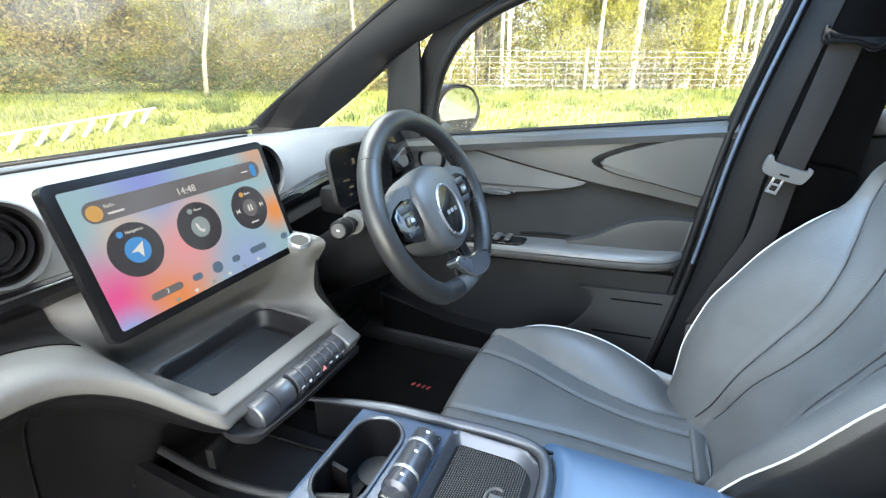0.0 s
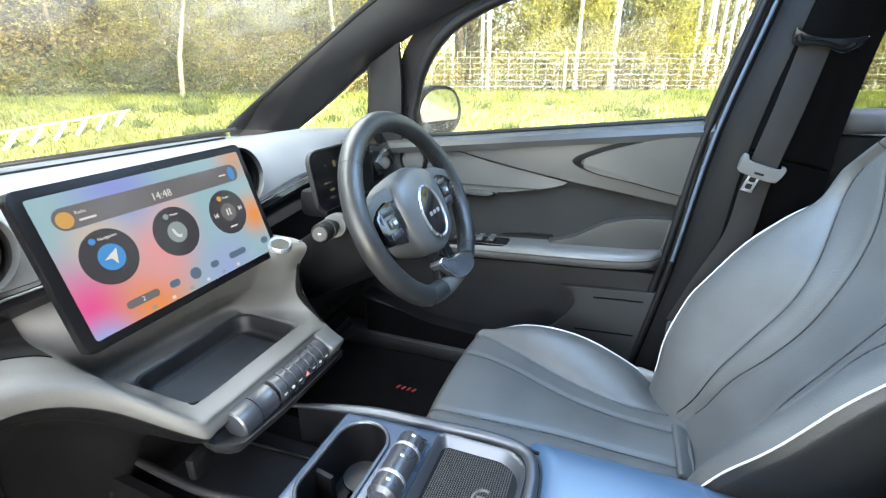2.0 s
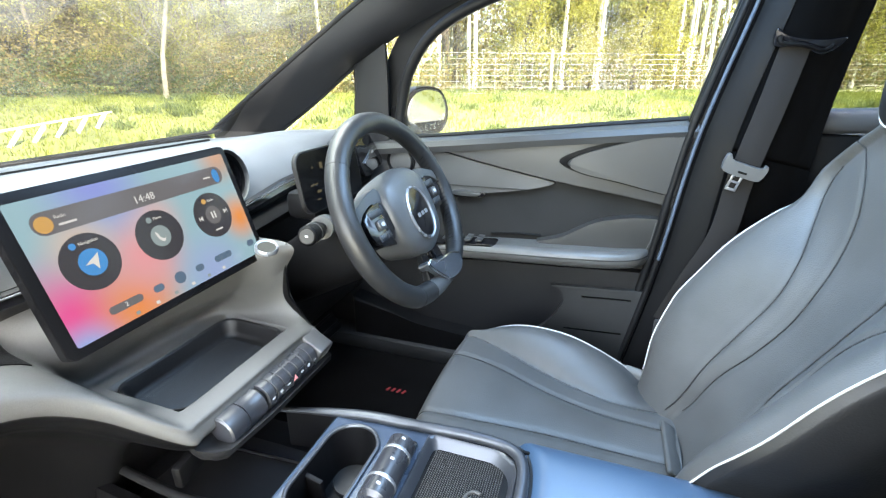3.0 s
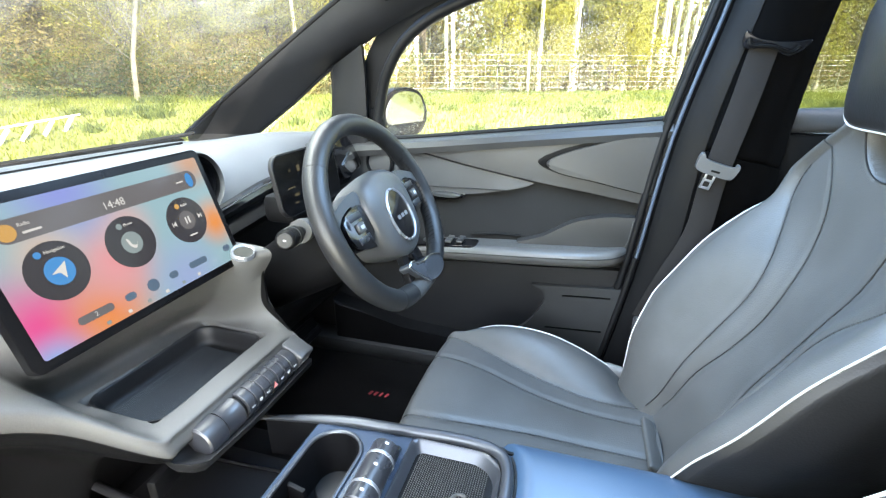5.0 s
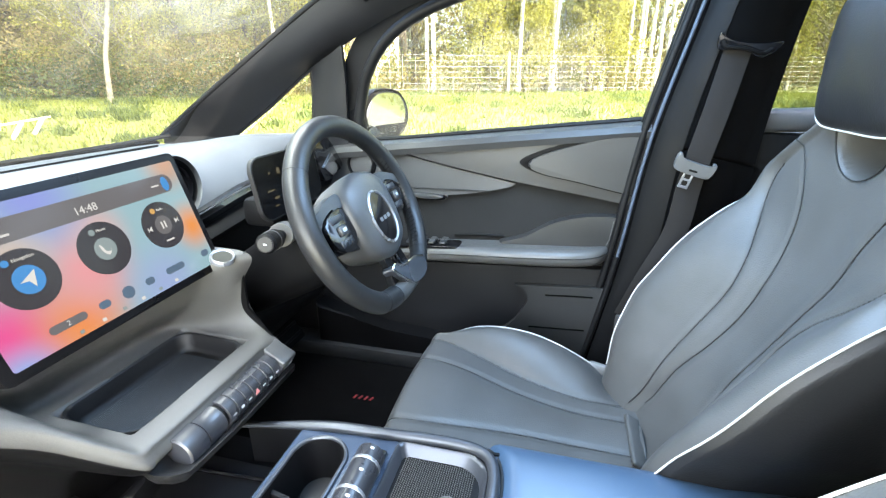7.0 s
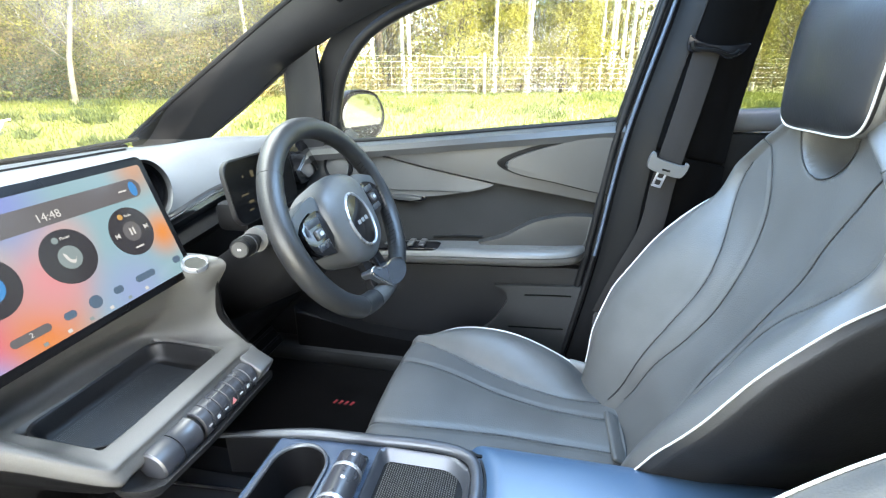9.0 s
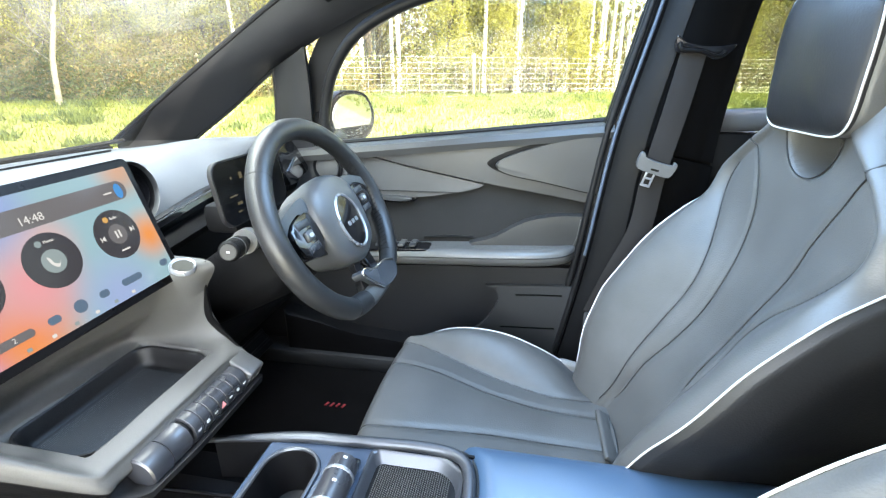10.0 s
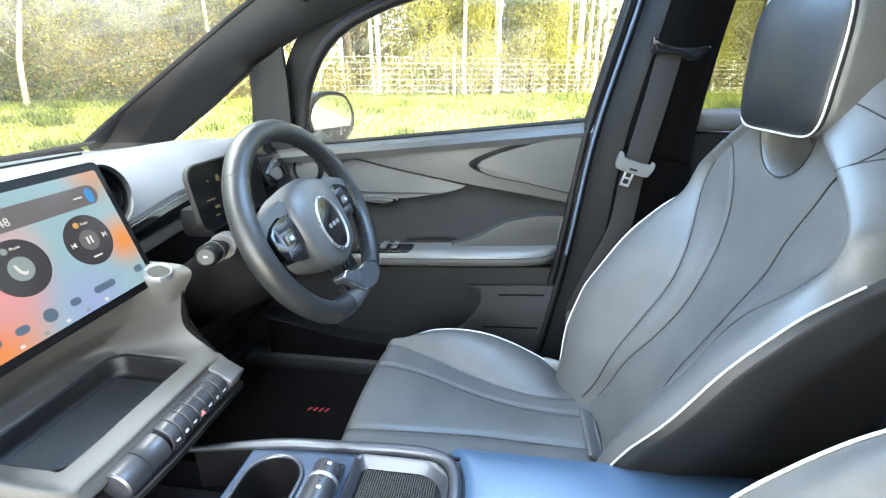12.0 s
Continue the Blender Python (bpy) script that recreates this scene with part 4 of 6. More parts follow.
SCREEN_GLOW = 0.046
display = part("display", prism(rounded(0.2735, 0.1515, 0.003), 0.0006, None), wallpaper(), screen, "pastel blue, pink and orange lit display")
display.matrix_parent_inverse = Matrix.Identity(4)
display.matrix_basis = screen.matrix_basis.inverted() @ SC @ pose(0.0015, 0.0, 0.0014)
UI = SC @ pose(0.0, 0.0, 0.0021)
UI_DARK = glow("display_dark", (0.035, 0.028, 0.035), SCREEN_GLOW)
UI_BAR = glow("display_bar", (0.16, 0.15, 0.16), SCREEN_GLOW)
UI_PILL = glow("display_pill", (0.10, 0.17, 0.27), SCREEN_GLOW)
UI_WHITE = glow("display_white", (0.85, 0.85, 0.85), SCREEN_GLOW)
UI_BLUE = glow("display_blue", (0.05, 0.32, 0.80), SCREEN_GLOW)
UI_GREY = glow("display_grey", (0.30, 0.38, 0.40), SCREEN_GLOW)
UI_ORANGE = glow("display_orange", (0.75, 0.42, 0.10), SCREEN_GLOW)


def ui(name, outline, mat, x, y, lift=0.0, label="", turn=0):
    return part(name, prism(outline, 0.0003, UI @ pose(x, y, lift, 0, 0, turn)), mat, screen, label)


ui("status_bar", rounded(0.246, 0.0235, 0.0115), UI_BAR, 0.002, 0.0495, label="dark rounded status bar")
part("clock", text_mesh("14:48", 0.0125, UI @ pose(0.0, 0.0465, 0.0006)), UI_WHITE, screen, "white clock figures")
ui("radio_icon", disc(0.0085, 28), UI_ORANGE, -0.110, 0.0485, 0.0005)
part("caption", text_mesh("Radio", 0.0050, UI @ pose(-0.093, 0.0530, 0.0006)), UI_WHITE, screen)
ui("caption_bar", rounded(0.018, 0.0023, 0.001), UI_WHITE, -0.0885, 0.0450, 0.0005)
ui("side_icon", disc(0.0055, 24, ry=0.0095), UI_BLUE, 0.113, 0.0485, 0.0005)
ui("caption_bar", rounded(0.012, 0.002, 0.0009), UI_WHITE, 0.097, 0.0490, 0.0005)
for x in (-0.0855, -0.001, 0.0835):
    ui("dial", disc(0.0305, 56), UI_DARK, x, 0.0, 0.0002, "dark round tile")
ui("navigation_icon", disc(0.0145, 40), UI_BLUE, -0.0845, -0.001, 0.0006)
ui("arrow", [(0.008, 0.008), (-0.009, -0.001), (-0.001, -0.0015), (0.003, -0.009)], UI_WHITE, -0.0845, -0.001, 0.001)
ui("tile_dot", disc(0.0036, 20), UI_BLUE, -0.0965, 0.0203, 0.0006)
part("caption", text_mesh("Navigation", 0.0048, UI @ pose(-0.0800, 0.0205, 0.0007)), UI_WHITE, screen)
ui("phone_icon", disc(0.0130, 36), UI_GREY, -0.001, -0.001, 0.0006)
ui("handset", [tuple(p) for p in spline([(-0.006, 0.006), (-0.003, 0.004), (-0.001, -0.002), (0.004, -0.004), (0.006, -0.001), (0.002, -0.0075), (-0.004, -0.003)], 24, closed=True)], UI_WHITE, -0.001, -0.001, 0.001)
ui("tile_dot", disc(0.0036, 20), UI_GREY, -0.0075, 0.0205, 0.0006)
part("caption", text_mesh("Phone", 0.0045, UI @ pose(0.0040, 0.0205, 0.0007)), UI_WHITE, screen)
ui("tile_dot", disc(0.0036, 20), UI_ORANGE, 0.0765, 0.0205, 0.0006)
part("caption", text_mesh("Radio", 0.0045, UI @ pose(0.0875, 0.0200, 0.0007)), UI_WHITE, screen)
ui("radio_cover", disc(0.0125, 32), UI_BAR, 0.0835, 0.0, 0.0005)
for dx in (-0.0024, 0.0024):
    ui("pause_bar", rounded(0.0024, 0.0092, 0.0005), UI_WHITE, 0.0835 + dx, 0.0, 0.001)
for sx in (-1, 1):
    ui("skip_mark", [(0.0, 0.0034), (0.005 * sx, 0.0), (0.0, -0.0034)][::sx], UI_WHITE, 0.0835 + 0.0185 * sx, 0.0, 0.0007)
    ui("skip_bar", rounded(0.001, 0.006, 0.0004), UI_WHITE, 0.0835 + 0.0240 * sx, 0.0, 0.0007)
ui("caption_bar", rounded(0.013, 0.0022, 0.001), UI_WHITE, 0.0835, -0.0205, 0.0007)
PILLS = ((-0.0735, 0.040, 0.0088, UI_BAR), (-0.032, 0.014, 0.0085, UI_PILL), (-0.001, 0.0155, 0.0145, UI_PILL), (0.030, 0.013, 0.0085, UI_PILL), (0.071, 0.030, 0.0085, UI_PILL), (0.125, 0.013, 0.009, UI_PILL))
for x, w, h, m in PILLS:
    ui("dock_tile", rounded(w, h, min(w, h) / 2 - 0.0002), m, x, -0.0565, 0.0004)
part("fan_level", text_mesh("2", 0.0075, UI @ pose(-0.0735, -0.0565, 0.0008)), UI_WHITE, screen)
for k in range(6):
    ui("dock_icon", rounded(0.0048, 0.0038, 0.001), UI_WHITE if k % 2 else UI_GREY, -0.0665 + 0.0262 * k, -0.0710, 0.0005)

# ---------------------------------------------------------------- row of controls below the tray
controls = thing("control_bar", "dark cylindrical control bar with push buttons and knob", "controls", at=(0.05, 0.395, 0.755))
BAR = axes((-0.062, 0.398, 0.745), (1, 0, 0.0), (0, -0.5, 0.85))
ALONG = BAR @ pose(0, 0, 0, 0, 90, 0) @ Matrix.Diagonal((1.14, 1.14, 1, 1))
cradle = []
for x, k in ((-0.094, 0.40), (-0.091, 0.70), (-0.084, 0.90), (-0.072, 1.0), (0.0, 1.0), (0.142, 1.0), (0.148, 0.9)):
    cradle.append([Vector((x, 0.402 + (y - 0.402) * k, 0.736 + 0.016 * (1 - step(-0.10, -0.05, x)) + (z - 0.733) * k)) for y, z in ((0.430, 0.748), (0.427, 0.728), (0.414, 0.714), (0.398, 0.709), (0.382, 0.713), (0.372, 0.723), (0.371, 0.731), (0.377, 0.731), (0.386, 0.727), (0.402, 0.728), (0.414, 0.742))])
part("cradle", loft(cradle), PILLAR, controls, "dark rounded housing under the buttons", sharp=50)
part("core", lathe([(0.0, 0.0), (0.0155, 0.0), (0.0155, 0.195), (0.0, 0.195)], 28, ALONG), PLASTIC_DARK, controls)
part("knob", lathe([(0.0, -0.001), (0.0172, 0.0), (0.0192, 0.002), (0.0195, 0.028), (0.0186, 0.030), (0.0, 0.030)], 40, ALONG), SATIN_BLACK, controls, "satin black volume knob")
part("knob_grip", lathe([(0.0190, 0.031), (0.0184, 0.032), (0.0184, 0.060), (0.0190, 0.061), (0.016, 0.062), (0.016, 0.031)], 40, ALONG), SATIN_BLACK, controls, "knurled grip")
for k in range(7):
    a = 0.068 + 0.0158 * k
    btn = part("button", lathe([(0.0176, a), (0.0187, a + 0.0008), (0.0187, a + 0.0144), (0.0176, a + 0.0152), (0.015, a + 0.0152), (0.015, a)], 36, ALONG), SATIN_BLACK, controls)
    mark = [[(0.0, 0.005), (-0.0045, -0.003), (0.0045, -0.003)], rounded(0.0062, 0.0020, 0.0008), rounded(0.0054, 0.0040, 0.0012)][0 if k == 3 else 1 + k % 2]
    part("mark", prism(mark, 0.0004, BAR @ pose(a + 0.0075, 0.0123, 0.0170, -36, 0, 0) @ pose(0, 0, 0.0004)), RED_MARK if k == 3 else WHITE_PRINT, btn)
part("mode_block", rbox(0.034, 0.043, 0.041, 0.004, BAR @ pose(0.1975, 0, 0), 3), SATIN_BLOCK, controls, "dark end block with small marks")
for dx, dy in ((-0.006, 0.006), (0.006, 0.006), (0.006, -0.006)):
    part("mark", prism(rounded(0.005, 0.003, 0.001), 0.0004, BAR @ pose(0.1975 + dx, dy, 0.0207)), WHITE_PRINT, controls)

# ---------------------------------------------------------------- instrument display
cluster = thing("instrument_display", "small dark driver display in a rounded housing", "display", at=(0.30, 0.44, 0.985))
CL = axes((0.302, 0.443, 0.986), (1, 0, 0.01), (0, 0.16, 1))
part("housing", prism(rounded(0.188, 0.100, 0.022), 0.007, CL @ pose(0, 0, -0.0055), 0.002), PILLAR, cluster, "grey rounded housing")
part("face", prism(rounded(0.183, 0.095, 0.020), 0.001, CL @ pose(0, 0, 0.0014)), BEZEL, cluster, "unlit glossy display face")
UI_DIM = glow("display_dim", (0.30, 0.26, 0.15), 0.02)
for x, y, w, h in ((-0.055, 0.022, 0.004, 0.003), (-0.03, 0.022, 0.008, 0.01), (-0.06, -0.005, 0.02, 0.002), (-0.05, -0.018, 0.012, 0.004), (-0.055, -0.03, 0.01, 0.002)):
    part("mark", prism(rounded(w, h, 0.0008), 0.0004, CL @ pose(x, y, 0.0032)), UI_DIM, cluster)
part("stem", rbox(0.10, 0.06, 0.05, 0.012, pose(0.31, 0.485, 0.935)), PLASTIC_DARK, cluster)

# ---------------------------------------------------------------- steering wheel and column
WC = Vector((0.308, 0.307, 0.937))
WH = axes(WC, (1, 0, 0), (0, math.sin(radians(26)), math.cos(radians(26))))
wheel = thing("steering_wheel", "black leather steering wheel with grey hub and chrome trim", "steering wheel", at=WC)
RR = 0.1785


def rim_point(a, r=RR):
    """On the rim at a degrees clockwise from the top; flattened below."""
    x, y = r * math.sin(radians(a)), (r - 0.026) * math.cos(radians(a))
    low = -0.128
    if y < low:
        y = low + (y - low) * 0.55
    return Vector((x, y, 0.0))


def rim_arc(a0, a1, n, r=0.0155, name="rim", mat=None, label=""):
    return part(name, tube([WH @ rim_point(a0 + (a1 - a0) * i / n) for i in range(n + 1)], r, 16), mat or RIM_LEATHER, wheel, label)


rim_arc(-50, 58, 50, 0.0172, "rim_top", label="smooth black leather rim")
rim_arc(58.6, 139, 36, 0.0178, "rim_grip", label="stitched leather grip")
rim_arc(-148, -50.6, 40, 0.0174, "rim_grip", label="leather grip")
rim_arc(-163, -148.6, 10, 0.0172, "rim_bottom", label="smooth black leather rim")
rim_arc(139.6, 163, 14, 0.0172, "rim_bottom", label="smooth black leather rim")
rim_arc(163.5, 196.5, 16, 0.0170, "rim_flat", PLASTIC, "satin lower rim section")
for a in (-50.3, 58.3, 139.3, -148.3, 163.2, -163.2):
    p, q = WH @ rim_point(a - 0.35), WH @ rim_point(a + 0.35)
    part("rim_joint", tube([p, q], 0.0176, 16), THREAD, wheel)
for k in range(22):
    a = 61 + 3.5 * k
    p = rim_point(a, RR - 0.0160) + Vector((0, 0, 0.008))
    q = rim_point(a + 1.6, RR - 0.0178) + Vector((0, 0, -0.004))
    part("stitch", tube([WH @ p, WH @ q], 0.0011, 5), PLASTIC_DARK, wheel)

# hub: rounded pad
hub_outline = [(-0.072, 0.030), (-0.055, 0.056), (0.0, 0.068), (0.055, 0.056), (0.072, 0.030), (0.072, -0.015), (0.054, -0.052), (0.0, -0.068), (-0.054, -0.052), (-0.072, -0.015)]
rings = []
for s, z in ((0.92, -0.050), (1.0, -0.022), (1.02, 0.000), (0.98, 0.012), (0.87, 0.020), (0.60, 0.0245), (0.25, 0.026)):
    rings.append([WH @ Vector((p[0] * 1.05 * s, p[1] * 1.12 * s - 0.008, z)) for p in spline(hub_outline, 48, closed=True)])
part("hub_pad", loft(rings), HUB, wheel, "soft grey airbag pad", sharp=70)
part("badge_ring", lathe([(0.0375, 0.020), (0.0385, 0.0265), (0.0365, 0.0285), (0.0345, 0.027), (0.034, 0.022)], 48, WH @ pose(-0.006, -0.016, 0) @ Matrix.Diagonal((1.04, 1.22, 1, 1))), SATIN, wheel, "chrome badge ring")
part("badge", lathe([(0.0350, 0.020), (0.0350, 0.0260), (0.02, 0.0275), (0.0, 0.0280)], 44, WH @ pose(-0.006, -0.016, 0) @ Matrix.Diagonal((1.04, 1.22, 1, 1))), GLOSS_BLACK, wheel, "glossy black oval badge")
for i in range(3):
    part("badge_mark", prism(rounded(0.010, 0.007, 0.002), 0.0005, WH @ pose(-0.0205 + 0.0145 * i, -0.018, 0.0278)), SATIN, wheel)

# side spokes with button pods
for s in (-1, 1):
    spoke = [(0.050 * s, 0.030), (0.10 * s, 0.034), (0.165 * s, 0.030), (0.172 * s, 0.0), (0.165 * s, -0.022), (0.10 * s, -0.036), (0.045 * s, -0.048)]
    part("spoke", prism(spoke[::s], 0.014, WH @ pose(0, 0, -0.016), 0.005), GLOSS_BLACK, wheel, "gloss black spoke")
    pod = part("button_pod", prism([tuple(p) for p in spline([(0.070 * s, 0.026), (0.10 * s, 0.030), (0.132 * s, 0.022), (0.140 * s, 0.0), (0.128 * s, -0.024), (0.095 * s, -0.034), (0.072 * s, -0.024)][::s], 36, closed=True)], 0.018, WH @ pose(0.008 * s, 0, -0.010), 0.006), GLOSS_BLACK, wheel, "gloss black button pod")
    part("roller", rbox(0.020, 0.016, 0.010, 0.003, WH @ pose(0.112 * s, 0.0, 0.008)), SATIN_DARK, pod)
    for dy in (-0.018, 0.018):
        part("button", rbox(0.036, 0.011, 0.005, 0.002, WH @ pose(0.112 * s, dy, 0.007)), SATIN_BLACK, pod)
    part("mark", prism(rounded(0.010, 0.006, 0.002), 0.0004, WH @ pose(0.112 * s, 0.0, 0.0132)), WHITE_PRINT, pod)
    cover = [(0.072 * s, 0.050), (0.100 * s, 0.050), (0.140 * s, 0.040), (0.164 * s, 0.030), (0.162 * s, 0.012), (0.138 * s, 0.026), (0.100 * s, 0.034), (0.074 * s, 0.028)]
    part("spoke_cover", prism([tuple(p) for p in spline(cover[::s], 40, closed=True)], 0.020, WH @ pose(0, 0, -0.014), 0.006), HUB, wheel, "soft grey spoke cover")
# lower twin spoke
for s in (-1, 1):
    fork = [(0.012 * s, -0.050), (0.034 * s, -0.048), (0.034 * s, -0.09), (0.046 * s, -0.125), (0.020 * s, -0.125), (0.012 * s, -0.09)]
    part("lower_spoke", prism(fork[::-s], 0.012, WH @ pose(0, 0, -0.006), 0.003), GLOSS_BLACK, wheel, "gloss black lower spoke")
TRIM = [(-0.046, -0.098), (-0.030, -0.094), (0.0, -0.107), (0.045, -0.110), (0.080, -0.122), (0.084, -0.138), (0.050, -0.150), (-0.002, -0.142), (-0.022, -0.124)]
part("lower_trim", prism([tuple(p) for p in spline(TRIM, 48, closed=True)], 0.022, WH @ pose(0, 0, -0.003), 0.004), SPOKE_METAL, wheel, "blue-grey satin lower spoke trim")
part("chrome_edge", tube([WH @ Vector((x, y, 0.018)) for x, y in [tuple(p)[:2] for p in spline([(x, y, 0) for x, y in TRIM[7:] + TRIM[:5]], 36)]], 0.0024, 8), CHROME, wheel, "bright chrome edge")

# column shroud and stalks
column = thing("steering_column", "dark grey steering column shroud with stalks", "steering column", at=(0.3, 0.42, 0.87))
CM = WH
rings = []
for z, sx, sy, dy in ((-0.045, 0.054, 0.048, 0.0), (-0.06, 0.066, 0.056, -0.006), (-0.08, 0.072, 0.062, -0.012), (-0.13, 0.074, 0.066, -0.020), (-0.20, 0.066, 0.062, -0.026), (-0.30, 0.056, 0.056, -0.034)):
    rings.append([CM @ Vector((sx * math.copysign(abs(math.cos(a)) ** 0.8, math.cos(a)), dy + sy * math.copysign(abs(math.sin(a)) ** 0.8, math.sin(a)), z)) for a in [2 * math.pi * k / 40 for k in range(40)]])
part("shroud", loft(rings), PLASTIC_DARK, column, "grained dark grey shroud", sharp=60)
part("collar", tube([CM @ Vector((0.055 * math.cos(a), 0.049 * math.sin(a), -0.046)) for a in [2 * math.pi * k / 40 for k in range(40)]], 0.004, 8, closed=True), PLASTIC_DARK, column)
for s in (-1, 1):
    root, tip = Vector((0.308 + 0.085 * s, 0.415, 0.918)), Vector((0.308 + 0.165 * s, 0.392, 0.930))
    stalk = part("stalk", tube([root, root.lerp(tip, 0.5), root.lerp(tip, 0.75)], 0.009, 14), PLASTIC_DARK, column, "dark control stalk")
    part("stalk_barrel", tube([root.lerp(tip, f) for f in (0.45, 0.50, 0.72, 0.76, 0.96, 1.0)], lambda f: 0.0120 if f in (0.0, 1.0) else 0.0150, 24), PLASTIC_DARK, stalk)
    part("stalk_ring", tube([root.lerp(tip, 0.66), root.lerp(tip, 0.69)], 0.0156, 24), SATIN_DARK, stalk)
    part("stalk_cap", tube([root.lerp(tip, 0.99), root.lerp(tip, 1.015)], 0.0105, 24), PLASTIC_MID, stalk)
    part("stalk_mark", rbox(0.0006, 0.005, 0.0025, 0, Matrix.Translation(root.lerp(tip, 1.02))), WHITE_PRINT, stalk)
    part("stalk_base", tube([root.lerp(tip, -0.1), root.lerp(tip, 0.18)], 0.019, 20), PLASTIC, stalk)

# ---------------------------------------------------------------- seats
SEAT_AT = Vector((0.310, -0.165, 0.555))
# rows by height above the seat's root: run of the back, half width, forward reach at edge and bolster crest, seams
SPINE = [(0.0, -0.005), (0.05, -0.031), (0.11, -0.057), (0.18, -0.096), (0.236, -0.128), (0.293, -0.153), (0.348, -0.173), (0.408, -0.184), (0.464, -0.189), (0.515, -0.193), (0.62, -0.200)]
HALF = [(0.0, 0.180), (0.06, 0.189), (0.12, 0.202), (0.165, 0.214), (0.20, 0.225), (0.24, 0.230), (0.31, 0.2305), (0.345, 0.229), (0.37, 0.227), (0.392, 0.225), (0.43, 0.226), (0.47, 0.222), (0.50, 0.205), (0.53, 0.176), (0.56, 0.150), (0.62, 0.120)]
EDGE = [(0.0, 0.046), (0.08, 0.076), (0.165, 0.095), (0.20, 0.098), (0.27, 0.090), (0.31, 0.079), (0.342, 0.062), (0.37, 0.040), (0.392, 0.014), (0.43, -0.028), (0.47, -0.058), (0.50, -0.072), (0.53, -0.080), (0.62, -0.090)]
CREST = [(0.0, 0.052), (0.10, 0.082), (0.20, 0.099), (0.27, 0.091), (0.31, 0.080), (0.36, 0.056), (0.40, 0.028), (0.44, 0.018), (0.50, 0.010), (0.62, 0.0)]
RIDGE = [(0.0, 0.89), (0.40, 0.90), (0.45, 0.88), (0.47, 0.80), (0.50, 0.68), (0.525, 0.56), (0.545, 0.50), (0.62, 0.50)]
SEAM_A = [(0.02, 0.44), (0.079, 0.43), (0.134, 0.44), (0.19, 0.42), (0.268, 0.42), (0.315, 0.50), (0.349, 0.62), (0.402, 0.79), (0.436, 0.82), (0.46, 0.78)]
SEAM_B = [(0.03, 0.40), (0.111, 0.345), (0.18, 0.24), (0.236, 0.22), (0.293, 0.25), (0.348, 0.305), (0.408, 0.37), (0.464, 0.50), (0.490, 0.60), (0.512, 0.76), (0.528, 0.95)]


def back_w(a, s):
    """Forward reach at part a of the half width: middle panel, side panel, bolster."""
    top = flow(RIDGE, s)[0]
    sa = min(top - 0.05, flow(SEAM_A, min(0.46, max(0.02, s)))[0])
    sb = min(sa - 0.04, flow(SEAM_B, min(0.49, max(0.03, s)))[0])
    shelf = 0.020 * step(0.5, 0.30, s) if s > 0.30 else 0.020
    crest, edge = flow(CREST, s)[0], flow(EDGE, s)[0]
    if a < sb:
        w = -0.008 * (1 - (a / sb) ** 2)
    elif a < sa:
        w = shelf * step(sb, sa, a)
    elif a < top:
        g = (a - sa) / (top - sa)
        w = shelf + (crest - shelf) * (0.35 * g + 0.65 * math.sin(g * math.pi / 2) ** 1.4)
    else:
        g = (a - top) / (1 - top)
        w = crest + (edge - crest) * g * g
    # stitched valleys and the hollow under the headrest
    fade = step(0.01, 0.05, s) * (1 - step(0.45, 0.50, s))
    for c in (sa, sb):
        w -= 0.0035 * fade * math.exp(-((a - c) / 0.022) ** 2)
    r = math.hypot(a * flow(HALF, s)[0] / 0.066, (s - 0.535) / 0.066)
    w -= 0.058 * (1 - step(0.84, 1.0, r))
    return w


def back_point(u, s, lift=0.0):
    h = flow(HALF, s)[0]
    return Vector((u * h, flow(SPINE, s)[0] + back_w(abs(u), s) + lift, s))


def seam_path(table, sgn, n=60):
    """A seam on the seat back through (height, part of the half width)."""
    s0, s1 = table[0][0], table[-1][0]
    return [back_point(sgn * flow(table, s0 + (s1 - s0) * i / (n - 1))[0], s0 + (s1 - s0) * i / (n - 1), 0.0008) for i in range(n)]


# cushion, by distance from the root: middle and bolster heights, seams as parts of the half width
CUSHION_MID = [(-0.02, 0.006), (0.05, 0.008), (0.12, 0.012), (0.22, 0.026), (0.31, 0.042), (0.38, 0.049), (0.44, 0.047)]
CUSHION_CREST = [(-0.02, -0.024), (0.035, -0.012), (0.065, 0.012), (0.128, 0.045), (0.189, 0.067), (0.25, 0.075), (0.30, 0.072), (0.351, 0.060), (0.39, 0.047), (0.44, 0.043)]
CUSHION_BOLSTER = [(-0.02, 0.44), (0.08, 0.42), (0.18, 0.50), (0.28, 0.64), (0.34, 0.76), (0.40, 0.90), (0.44, 0.92)]
CUSHION_PANEL = [(-0.02, 0.20), (0.10, 0.21), (0.20, 0.26), (0.32, 0.40), (0.40, 0.49), (0.44, 0.50)]


